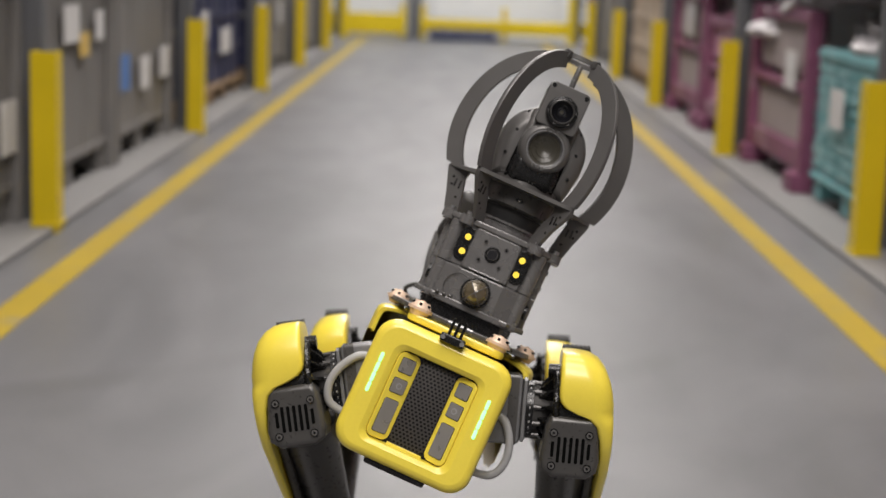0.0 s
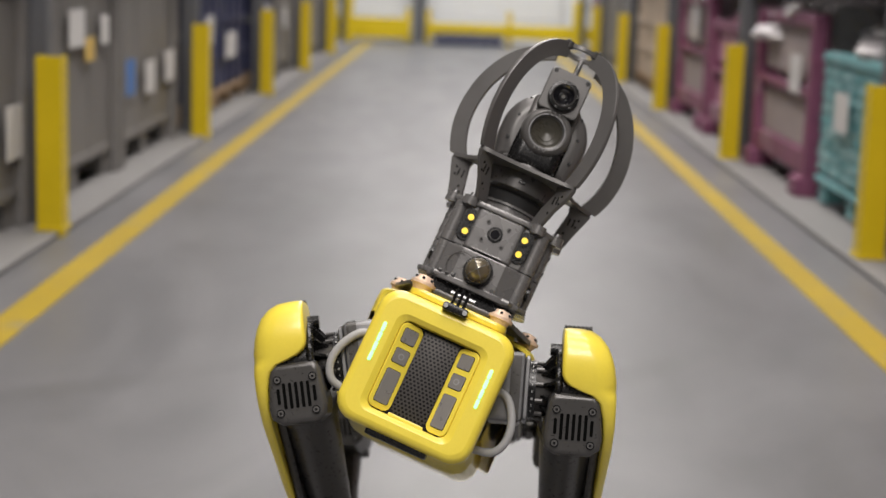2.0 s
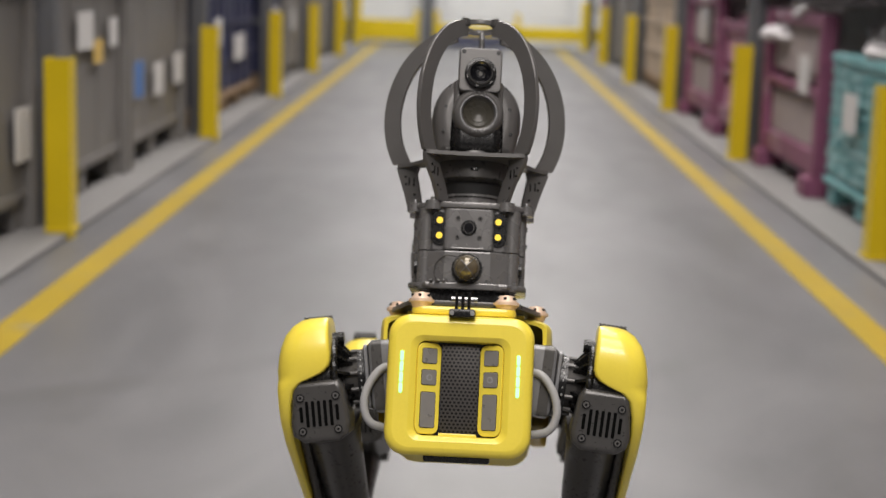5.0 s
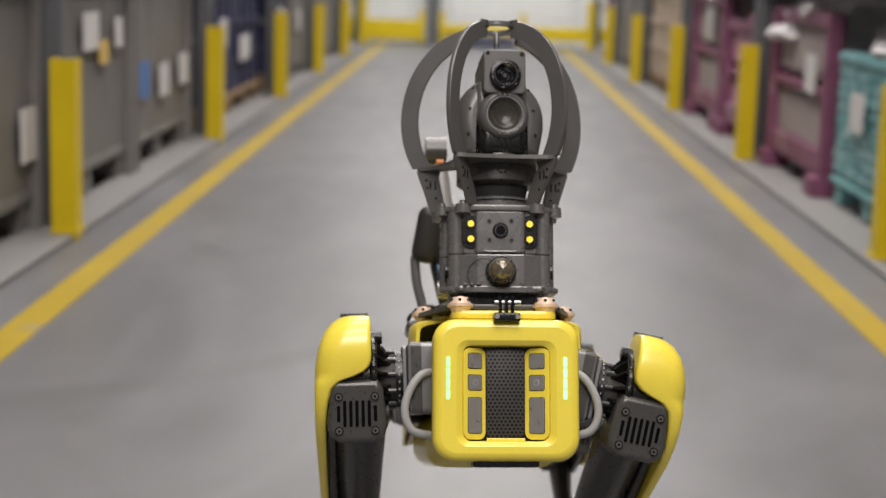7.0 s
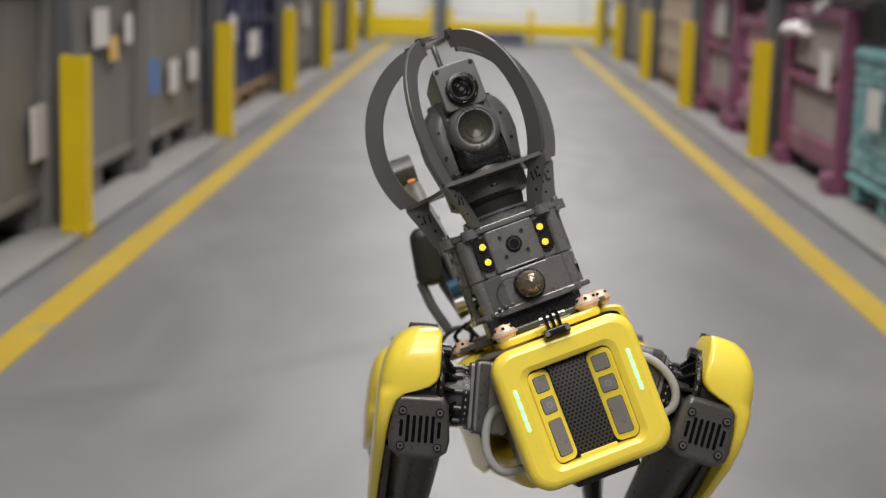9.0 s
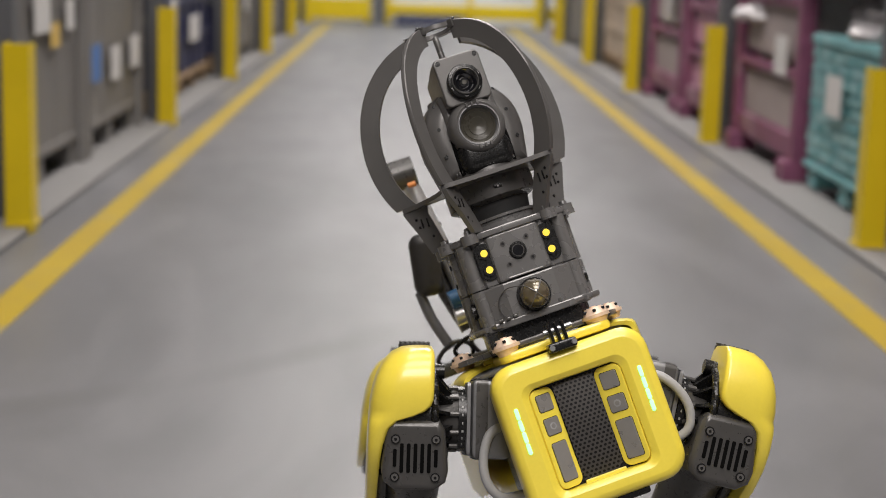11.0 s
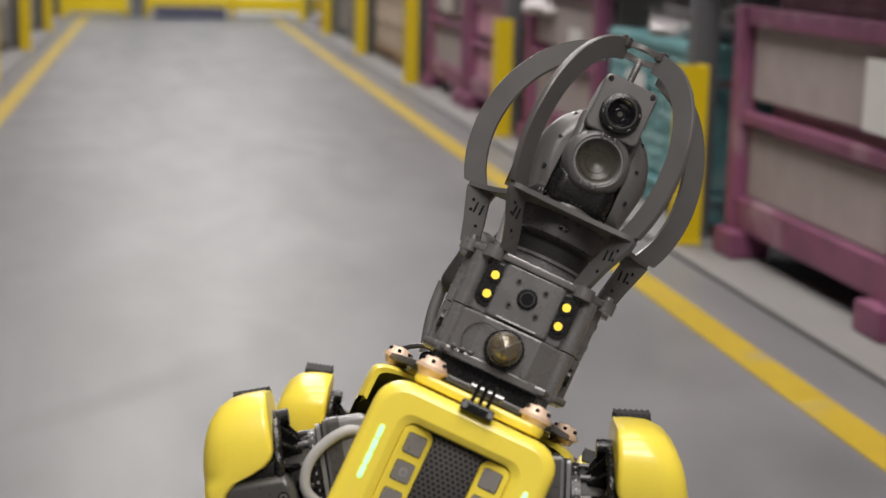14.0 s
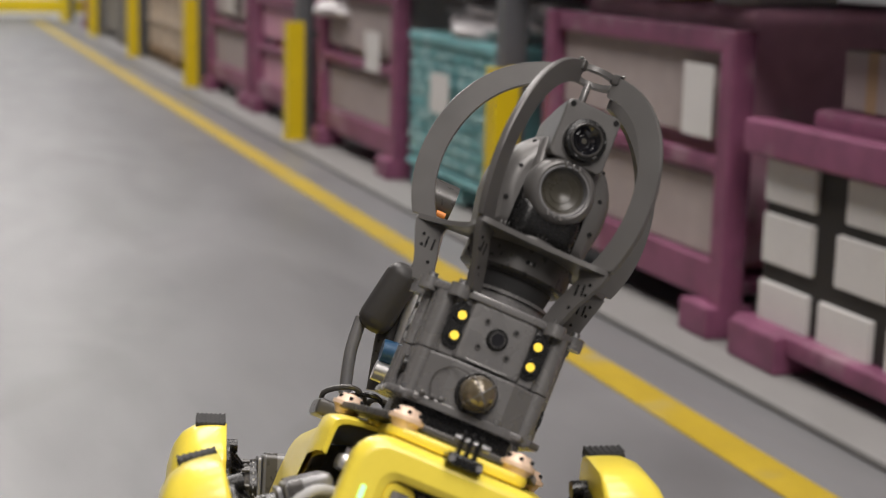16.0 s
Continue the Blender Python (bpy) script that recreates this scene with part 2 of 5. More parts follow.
def ball(bm, c, s, m=None, n=20):
    b = bmesh.new()
    bmesh.ops.create_uvsphere(b, u_segments=n, v_segments=n // 2 + 2, radius=1)
    return merge(bm, b, Matrix.Translation(c) @ (m or Matrix()) @ Matrix.Diagonal((*s, 1)))


def loft(bm, loops, close_first=False, close_last=False, ring=True):
    rows = [[bm.verts.new(p) for p in loop] for loop in loops]
    k = len(rows[0])
    for a, b in zip(rows, rows[1:]):
        for i in range(k if ring else k - 1):
            bm.faces.new((a[i], a[(i + 1) % k], b[(i + 1) % k], b[i]))
    if close_first:
        bm.faces.new(rows[0])
    if close_last:
        bm.faces.new(rows[-1])
    return bm


def rrect(hw, hh, r, n=6, cx=0.0, cz=0.0):
    """A rounded rectangle as (x, z) pairs, anticlockwise."""
    out = []
    for k, (sx, sz) in enumerate(((1, 1), (-1, 1), (-1, -1), (1, -1))):
        for i in range(n + 1):
            a = radians(90 * k + 90 * i / n)
            out.append((cx + sx * (hw - r) + r * math.cos(a), cz + sz * (hh - r) + r * math.sin(a)))
    return out


def prism(bm, outline, lift, bevel=0.0, m=None, seg=2):
    """Extrudes an (x, y) outline by lift along z, with rounded rims."""
    b = bmesh.new()
    f = b.faces.new([b.verts.new((x, y, 0)) for x, y in outline])
    e = bmesh.ops.extrude_face_region(b, geom=[f])
    up = [v for v in e["geom"] if isinstance(v, bmesh.types.BMVert)]
    bmesh.ops.translate(b, verts=up, vec=(0, 0, lift))
    if bevel:
        rims = [ed for ed in b.edges if abs(ed.verts[0].co.z - ed.verts[1].co.z) < 1e-7]
        bmesh.ops.bevel(b, geom=rims, offset=bevel, segments=seg, profile=0.5, affect="EDGES")
    return merge(bm, b, m)


def tube(bm, pts, r, n=10, sub=4):
    """A round tube through points, smoothed."""
    p = [Vector(v) for v in pts]
    path = []
    for i in range(len(p) - 1):
        a, b, c, d = p[max(0, i - 1)], p[i], p[i + 1], p[min(len(p) - 1, i + 2)]
        for k in range(sub):
            t = k / sub
            path.append(0.5 * (2 * b + (c - a) * t + (2 * a - 5 * b + 4 * c - d) * t * t + (3 * b - 3 * c + d - a) * t**3))
    path.append(p[-1])
    loops, up = [], Vector((0.3, 0.2, 0.93))
    for i, q in enumerate(path):
        d = (path[min(i + 1, len(path) - 1)] - path[max(0, i - 1)]).normalized()
        u = d.cross(up).normalized()
        w = u.cross(d)
        loops.append([q + r * (math.cos(2 * math.pi * j / n) * u + math.sin(2 * math.pi * j / n) * w) for j in range(n)])
    return loft(bm, loops, True, True)


ABOUT_Y = Matrix.Rotation(radians(90), 4, "X")  # an outline in x, y stands up in x, z; its lift goes to -y


def thing(name, label, category, group="", m=None):
    ob = tagged(new(name), label, category, group)
    if m is not None:
        ob.matrix_basis = m
    return ob


# ---- the hall ----
def slab(name, lo, hi, material, label, bevel=0.0, kind="structure"):
    c = [(a + b) / 2 for a, b in zip(lo, hi)]
    ob = part(name, box(bmesh.new(), (0, 0, 0), [b - a for a, b in zip(lo, hi)], bevel), material)
    ob.matrix_basis = pose(*c)
    return tagged(ob, label, "", "", kind)


slab("floor", (-6, -10, -0.2), (6, 20.6, 0), FLOOR, "polished grey concrete warehouse floor with faint scuffs")
# back wall, side walls and ceiling are unseen, added to enclose the lamps' light
slab("wall_south", (-6, -10.2, 0), (6, -10, 6), SIDE, "unseen plain grey wall added to close the hall behind the aisle")
slab("wall_west", (-6.2, -10, 0), (-6, 20.6, 6), SIDE, "unseen plain grey wall added to close the hall behind the racks")
slab("wall_east", (6, -10, 0), (6.2, 20.6, 6), SIDE, "unseen plain grey wall added to close the hall behind the racks")
slab("ceiling", (-6.2, -10.2, 6), (6.2, 20.8, 6.2), CEIL, "unseen pale sheet ceiling added to close the hall")
slab("wall_north", (-6.2, 20.6, 0), (6.2, 20.8, 6), WALL, "white panelled end wall of the aisle")
slab("floor_line_west", (-1.612, -9.5, 0.0), (-1.497, 19.9, 0.004), LINE, "worn yellow painted aisle line on the floor")
slab("floor_line_east", (1.045, -9.5, 0.0), (1.158, 19.9, 0.004), LINE, "worn yellow painted aisle line on the floor")
slab("kerb_west", (-2.02, -9.5, 0), (-1.785, 19.9, 0.025), KERB, "pale low concrete kerb under the rack front", 0.008)
slab("kerb_east", (1.36, -9.5, 0), (1.62, 19.9, 0.025), KERB, "pale low concrete kerb under the rack front", 0.008)

# end of the aisle: yellow guard rail, white gate panels
rail = thing("guard_rail", "yellow steel guard rail along the white end wall", "guard rail", "", pose(0, 20.0, 0))
for x0, x1 in ((-2.2, -0.95), (-0.72, 0.5), (0.5, 2.0)):
    part("rail_beam", box(bmesh.new(), ((x0 + x1) / 2, 0, 0.21), (x1 - x0 - 0.02, 0.08, 0.30 if x0 < -0.8 else 0.2), 0.02), POST, rail)
for x in (-2.1, -1.0, -0.7, 0.5, 1.9):
    part("rail_post", box(bmesh.new(), (x, 0.06, 0.25), (0.08, 0.06, 0.5), 0.01), POST, rail)
for k, (x, w) in enumerate(((-1.5, 1.2), (0.35, 1.9))):
    gate = thing("roller_gate", "white slatted roller gate in the end wall", "gate", "gates in the end wall", pose(x, 20.55, 0))
    for i in range(14):
        part("slat", box(bmesh.new(), (0, 0, 0.1 + 0.19 * i), (w, 0.04, 0.18), 0.012), WALL, gate)
column = thing("wall_column", "grey steel column between the white gates", "column", "", pose(-0.83, 20.3, 0))
part("shaft", box(bmesh.new(), (0, 0, 3), (0.2, 0.2, 6), 0.01), RACK, column)
part("foot_plate", box(bmesh.new(), (0, 0, 0.02), (0.32, 0.32, 0.04), 0.005), RACK, column)
block = thing("pallet_stack", "low dark blue pallet stack by the end wall", "pallet", "", pose(-0.1, 19.85, 0))
for k in range(2):
    part("pallet_deck", box(bmesh.new(), (0, 0, 0.05 + 0.09 * k), (1.0, 0.5, 0.06), 0.01), NAVY, block)

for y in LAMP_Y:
    fixture = thing("ceiling_lamp", "broad white lamp panel assumed in place of unseen ceiling lamps", "lamp", "ceiling lamps", pose(0.0, y, 5.3))
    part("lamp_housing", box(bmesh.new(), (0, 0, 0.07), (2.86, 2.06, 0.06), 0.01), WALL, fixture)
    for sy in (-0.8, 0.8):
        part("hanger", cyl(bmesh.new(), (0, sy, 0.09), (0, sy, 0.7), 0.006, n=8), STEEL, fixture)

# unseen fixture added to carry the end wall fill
fill_fixture = thing("added_wall_fill_lamp", "added unseen fill lamp, long and white, tilted towards the end wall", "lamp", "", pose(-0.2, 17.6, 5.0, 38))
part("lamp_housing", box(bmesh.new(), (0, 0, 0.06), (5.06, 0.56, 0.06), 0.01), WALL, fill_fixture)
for sx in (-2.2, 2.2):
    part("hanger", cyl(bmesh.new(), (sx, 0, 0.08), (sx, 0.72, 1.0), 0.006, n=8), STEEL, fill_fixture)


# ---- rack bays ----
def guard_post(x, y):
    g = thing("guard_post", "yellow painted steel rack guard post bolted to the kerb", "post", "rack guard posts", pose(x, y, 0))
    bm = bmesh.new()
    prism(bm, [(-0.05, -0.05), (0.05, -0.05), (0.05, 0.05), (0.04, 0.05), (0.04, -0.04), (-0.04, -0.04), (-0.04, 0.05), (-0.05, 0.05)], 0.715, 0.003)
    part("guard_shell", bm, POST, g)
    part("foot_plate", box(bmesh.new(), (0, 0.01, 0.034), (0.112, 0.13, 0.018), 0.004), POST, g)
    for sx in (-1, 1):
        part("anchor_bolt", cyl(bmesh.new(), (sx * 0.02, 0.055, 0.04), (sx * 0.02, 0.055, 0.055), 0.009, n=6), STEEL, g)
    return g


def upright(x, y):
    u = thing("rack_upright", "grey blue perforated steel rack upright", "rack", "rack uprights", pose(x, y, 0.025))
    part("column", box(bmesh.new(), (0, 0, 2.4), (0.1, 0.09, 4.8), 0.006), RACK, u)
    part("rear_column", box(bmesh.new(), (1.05 if x > 0 else -1.05, 0, 2.4), (0.1, 0.09, 4.8), 0.006), RACK, u)
    part("base_plate", box(bmesh.new(), (0, 0, 0.006), (0.14, 0.13, 0.01), 0.002), RACK, u)
    for k in range(4):
        s = 0.525 if x > 0 else -0.525
        part("brace", box(bmesh.new(), (s, 0, 0.6 + 1.1 * k), (1.0, 0.03, 0.04), 0.004), RACK, u)
    return u


def shelf(x, y0, y1):
    s = 1 if x > 0 else -1
    b = thing("rack_shelf", "dark steel rack beams carrying boarded shelf", "shelf", "rack shelves", pose(x, (y0 + y1) / 2, 0))
    n = y1 - y0 - 0.1
    for dx in (0.0, 1.05):
        part("beam", box(bmesh.new(), (s * dx, 0, 1.13), (0.05, n, 0.12), 0.006), BEAM, b)
    for k in range(8):
        part("shelf_board", box(bmesh.new(), (s * 0.52, -n / 2 + n * (k + 0.5) / 8, 1.2), (1.0, n / 8 - 0.03, 0.02), 0.004), BEAM, b)
    return b


def stored_box(x, y, w, h, material, label):
    c = thing("storage_box", label, "box", "boxes on the upper shelf", pose(x, y, 1.21))
    part("box_body", box(bmesh.new(), (0, 0, h / 2), (0.9, w, h), 0.012), material, c)
    part("box_lid", box(bmesh.new(), (0, 0, h + 0.01), (0.93, w + 0.03, 0.03), 0.008), material, c)
    return c


LEFT_Y = [-3.9, -0.45, 3.0, 6.54, 9.82, 13.0, 16.2, 19.3]
RIGHT_Y = [-3.5, -0.25, 3.03, 6.335, 9.705, 12.87, 16.1, 19.3]
for y in LEFT_Y:
    guard_post(-1.82, y + 0.05), upright(-1.92, y + 0.22)
for y in RIGHT_Y:
    guard_post(1.44, y + 0.05), upright(1.54, y + 0.22)
for ys, x in ((LEFT_Y, -1.92), (RIGHT_Y, 1.54)):
    for a, b in zip(ys, ys[1:]):
        shelf(x, a + 0.22, b + 0.22)
rng = random.Random(4)
for ys, x in ((LEFT_Y, -2.45), (RIGHT_Y, 2.07)):
    for a, b in zip(ys, ys[1:]):
        for k in range(2):
            m, l = rng.choice(((SOOT, "black board box on the rack shelf"), (BIN, "grey steel box on the rack shelf"), (CARTON, "pale cardboard box on the rack shelf")))
            stored_box(x, a + 0.22 + (b - a) * (0.27 + 0.47 * k), 1.25, 0.7 + 0.15 * rng.random(), m, l)


def label_card(c, name, s, y, z, w, h, material, x=0.012):
    return part(name, box(bmesh.new(), (s * x, y, z), (0.006, w, h), 0.001), material, c)


def steel_bin(s, x, y0, y1, h, labels=()):
    """A grey sheet steel pallet bin; s is the side towards the aisle."""
    w = y1 - y0
    c = thing("steel_bin", "worn grey sheet steel pallet bin with ribbed sides", "bin", "steel pallet bins", pose(x, (y0 + y1) / 2, 0.025))
    d = -s * 1.0
    part("bin_body", box(bmesh.new(), (d / 2, 0, 0.12 + (h - 0.12) / 2), (1.0, w - 0.04, h - 0.12), 0.012), BIN, c)
    for y in (-w / 2 + 0.035, w / 2 - 0.035):
        part("corner_post", box(bmesh.new(), (s * 0.005, y, h / 2), (0.07, 0.07, h), 0.008), BIN, c)
    for z in (0.14, h - 0.03):
        part("side_rail", box(bmesh.new(), (s * 0.004, 0, z), (0.014, w - 0.14, 0.04), 0.004), BIN, c)
    for k in range(2):
        part("rib", box(bmesh.new(), (s * 0.001, -w / 2 + w * (k + 1) / 3, h * 0.55), (0.006, 0.05, h * 0.78), 0.0025), BIN, c)
    for y in (-w / 2 + 0.12, 0, w / 2 - 0.12):
        part("skid", box(bmesh.new(), (d / 2, y, 0.06), (0.98, 0.13, 0.12), 0.008), BIN, c)
    for y, z, lw, lh, m in labels:
        label_card(c, "label", s, y, z, lw, lh, m, 0.027)
    return c


def cage(s, x, y0, y1, h, fill, panel, labels=()):
    """A magenta post pallet with goods in it."""
    w = y1 - y0
    c = thing("post_pallet", "worn magenta steel post pallet holding " + fill, "pallet", "magenta post pallets", pose(x, (y0 + y1) / 2, 0.025))
    d = -s * 1.0
    for dx in (0, d):
        for y in (-w / 2 + 0.04, w / 2 - 0.04):
            part("corner_post", box(bmesh.new(), (dx, y, h / 2), (0.08, 0.08, h), 0.008), MAGENTA, c)
            part("foot", box(bmesh.new(), (dx, y * 0.92, 0.05), (0.16, 0.18, 0.1), 0.012), MAGENTA, c)
    for z, t in ((0.16, 0.12), (h * 0.56, 0.048), (h - 0.035, 0.07)):
        part("side_rail", box(bmesh.new(), (0, 0, z), (0.05, w - 0.16, t), 0.008), MAGENTA, c)
        part("side_rail", box(bmesh.new(), (d, 0, z), (0.05, w - 0.16, t), 0.008), MAGENTA, c)
    part("floor_plate", box(bmesh.new(), (d / 2, 0, 0.14), (0.95, w - 0.1, 0.04), 0.006), MAGENTA, c)
    for z, hh in ((0.22 + (h * 0.56 - 0.26) / 2, h * 0.56 - 0.27), (h * 0.56 + (h * 0.44) / 2, h * 0.44 - 0.14)):
        part("side_panel", box(bmesh.new(), (-s * 0.02, 0, z), (0.02, w - 0.18, hh), 0.004), panel, c)
    part("wrapped_load", box(bmesh.new(), (d / 2, 0, 0.17 + (h - 0.1) / 2), (0.86, w - 0.22, h - 0.12), 0.05, 3), FILM if fill.startswith("white") else PINK, c)
    for y, z, lw, lh, m in labels:
        label_card(c, "label", s, y, z, lw, lh, m, 0.03)
    return c


def film_heap(x, y, z, w, seed):
    """A crumpled heap of white film."""
    r = random.Random(seed)
    bm = bmesh.new()
    bmesh.ops.create_icosphere(bm, subdivisions=4, radius=1)
    for v in bm.verts:
        v.co *= 1 + 0.35 * noise.noise(v.co * 2.3 + Vector((seed, 0, 0))) + 0.1 * noise.noise(v.co * 7)
        v.co = Vector((v.co.x * 0.3, v.co.y * w / 2, max(-0.5, v.co.z) * 0.14))
    ob = part("film_wrap", bm, FILM)
    ob.matrix_basis = pose(x, y, z, 0, 0, r.uniform(-8, 8))
    return tagged(ob, "crumpled white plastic film lying on the stacked goods", "plastic film")


def plastic_crate(s, x, y0, y1, h, material, label, labels=(), wood=True, ribbed=True):
    w = y1 - y0
    c = thing("pallet_crate", label, "crate", "plastic crates", pose(x, (y0 + y1) / 2, 0.025))
    d = -s * 1.0
    base = TAN if wood else material
    for k in range(3):
        part("pallet_block", box(bmesh.new(), (d / 2, (k - 1) * (w / 2 - 0.1), 0.06), (0.96, 0.14, 0.09), 0.008), base, c)
    part("pallet_deck", box(bmesh.new(), (d / 2, 0, 0.125), (1.0, w, 0.03), 0.005), base, c)
    part("crate_body", box(bmesh.new(), (d / 2, 0, 0.15 + (h - 0.15) / 2), (0.97, w - 0.03, h - 0.15), 0.015), material, c)
    part("rim", box(bmesh.new(), (d / 2, 0, h - 0.02), (1.0, w, 0.05), 0.012), material, c)
    for k in range(1, 4 if ribbed else 1):
        part("rib", box(bmesh.new(), (s * 0.004, -w / 2 + w * k / 4, 0.15 + (h - 0.2) / 2), (0.02, 0.03, h - 0.22), 0.005), material, c)
    for k in range(1, 3 if ribbed else 1):
        part("cross_rib", box(bmesh.new(), (s * 0.002, 0, 0.15 + (h - 0.15) * k / 3), (0.02, w - 0.06, 0.025), 0.005), material, c)
    for y, z, lw, lh, m in labels:
        label_card(c, "label", s, y, z, lw, lh, m, 0.022)
    return c


def label_rack(s, x, y0, y1, h):
    """A black board crate with rows of white cards, in a low magenta frame."""
    w = y1 - y0
    c = thing("card_crate", "black board crate with white cards in a low magenta frame", "crate", "", pose(x, (y0 + y1) / 2, 0.025))
    d = -s * 1.0
    part("crate_body", box(bmesh.new(), (d / 2, 0, 0.06 + (h - 0.08) / 2), (0.95, w - 0.08, h - 0.08), 0.01), SOOT, c)
    part("frame_top", box(bmesh.new(), (0, 0, h), (0.08, w, 0.1), 0.012), MAGENTA, c)
    part("frame_bottom", box(bmesh.new(), (0, 0, 0.085), (0.08, w, 0.06), 0.012), MAGENTA, c)
    part("frame_cap", box(bmesh.new(), (d * 0.3, -0.1, h + 0.055), (0.5, w * 0.86, 0.08), 0.02), MAGENTA, c)
    for y in (-w / 2 + 0.16, w / 2 - 0.16):
        part("foot", box(bmesh.new(), (s * 0.002, y, 0.055), (0.14, 0.26, 0.11), 0.012), MAGENTA, c)
    for z, hh, ys in ((0.515, 0.12, ((0.565, 0.25), (0.14, 0.3), (-0.35, 0.25))), (0.35, 0.14, ((0.565, 0.25), (0.21, 0.23), (-0.35, 0.25))), (0.165, 0.12, ((0.57, 0.25), (0.27, 0.24), (-0.03, 0.22), (-0.4, 0.22)))):
        for y, cw in ys:
            part("card", box(bmesh.new(), (-s * 0.018, y, z), (0.02, cw, hh), 0.004), PAPER, c)
    return c


# west side, front of the goods at x = -1.97
steel_bin(1, -1.98, -2.0, -0.55, 0.96)
steel_bin(1, -1.98, -0.05, 1.42, 0.96, ((0.2, 0.5, 0.2, 0.16, PAPER),))
steel_bin(1, -1.98, 1.66, 3.16, 0.96, ((0.6, 0.39, 0.24, 0.21, PAPER), (-0.2, 0.72, 0.2, 0.1, PAPER)))
steel_bin(1, -1.98, 3.3, 4.84, 0.96, ((-0.07, 0.755, 0.28, 0.17, PAPER), (0.475, 0.73, 0.15, 0.14, PAPER), (0.17, 0.65, 0.17, 0.11, YLAB)))
steel_bin(1, -1.98, 4.90, 6.44, 0.96, ((-0.555, 0.457, 0.25, 0.19, BLUELAB), (-0.015, 0.425, 0.25, 0.18, PAPER), (0.565, 0.45, 0.26, 0.18, PAPER)))
plastic_crate(1, -1.98, 6.9, 8.2, 0.9, NAVY, "navy blue slatted crate on a tan wooden pallet", ((0.2, 0.6, 0.3, 0.2, PAPER),))
plastic_crate(1, -1.98, 8.3, 9.7, 0.9, NAVY, "navy blue slatted crate on a tan wooden pallet", ((-0.25, 0.455, 0.5, 0.19, PAPER),))
plastic_crate(1, -1.98, 10.2, 11.5, 0.9, NAVY, "navy blue slatted crate on a tan wooden pallet", ((0.1, 0.6, 0.3, 0.2, PAPER),))
steel_bin(1, -1.98, 11.6, 12.95, 0.96, ((0.0, 0.55, 0.3, 0.2, PAPER),))
steel_bin(1, -1.98, 13.4, 14.8, 0.96)
steel_bin(1, -1.98, 14.9, 16.1, 0.96)
plastic_crate(1, -1.98, 16.6, 17.8, 0.9, NAVY, "navy blue slatted crate on a tan wooden pallet")
# east side, front of the goods at x = 1.56
cage(-1, 1.60, -1.9, -0.4, 0.97, "white film wrapped goods", CARTON)
label_rack(-1, 1.56, -0.08, 1.42, 0.635)
cage(-1, 1.58, 1.53, 2.93, 0.92, "pale boarded panels", CARTON, ((-0.48, 0.70, 0.18, 0.22, PAPER),))
teal = plastic_crate(-1, 1.56, 3.32, 4.62, 0.74, TEAL, "mottled teal plastic crate topped with white film", ((0.12, 0.49, 0.24, 0.18, PAPER),), False, False)
r = random.Random(11)
for i in range(20):
    for j in range(9):
        part("lattice_opening", box(bmesh.new(), (0.0085, -0.6 + 0.0632 * i + r.uniform(-0.012, 0.012), 0.19 + 0.058 * j + r.uniform(-0.01, 0.01)), (0.006, r.uniform(0.028, 0.056), r.uniform(0.024, 0.046)), 0.002, 1), r.choice((TEALPALE, TEALPALE, TEALDEEP, TEAL)), teal)
film_heap(1.9, 3.95, 0.825, 1.25, 3)
film_heap(1.86, 5.5, 0.965, 1.25, 5)
film_heap(1.86, 8.85, 0.985, 1.2, 6)
cage(-1, 1.58, 4.76, 6.24, 0.92, "white film wrapped goods", CARTON, ((-0.32, 0.60, 0.25, 0.2, PAPER),))
film_heap(1.83, 5.95, 0.83, 0.75, 9)
cage(-1, 1.58, 6.7, 7.95, 0.80, "pink wrapped goods", PINK)
cage(-1, 1.58, 8.1, 9.6, 0.95, "white film wrapped goods", CARTON, ((-0.1, 0.74, 0.35, 0.25, FILM),))
plastic_crate(-1, 1.56, 10.1, 11.4, 0.9, PALE, "pale cardboard bulk box on a tan wooden pallet")
plastic_crate(-1, 1.56, 11.5, 12.75, 0.9, PALE, "pale cardboard bulk box on a tan wooden pallet")
steel_bin(-1, 1.58, 13.3, 14.6, 0.96)
steel_bin(-1, 1.58, 14.7, 16.0, 0.96)
cage(-1, 1.58, 16.5, 17.9, 0.92, "white film wrapped goods", CARTON)


def parcel(x, y, z, size, material, label, turn=0):
    """A small taped parcel lying on the goods."""
    p = thing("parcel", label, "parcel", "parcels on the goods", pose(x, y, z, 0, 0, turn))
    part("parcel_box", box(bmesh.new(), (0, 0, size[2] / 2), size, 0.006), material, p)
    part("tape_strip", box(bmesh.new(), (0, 0, size[2] / 2), (size[0] + 0.003, 0.05, size[2] + 0.003), 0.003), TAN if material is CARTON else PAPER, p)
    return p


parcel(1.86, 1.02, 0.76, (0.4, 0.26, 0.16), CARTON, "pale cardboard parcel on the card crate")
parcel(1.84, 0.62, 0.76, (0.4, 0.32, 0.17), BIN, "grey parcel on the card crate", 4)
parcel(1.85, 0.2, 0.76, (0.35, 0.3, 0.15), SOOT, "black parcel on the card crate", -3)
parcel(1.86, 1.85, 1.01, (0.3, 0.24, 0.06), FILM, "white flat parcel on the post pallet load", 6)
parcel(1.84, 2.3, 1.01, (0.22, 0.2, 0.05), YLAB, "yellow flat parcel on the post pallet load", -5)


# ---- the robot: x across, y to its tail, z up; its front plate lies at y = 0 ----
robot = thing("robot_dog", "yellow and grey four-legged inspection robot with a caged camera head", "robot")

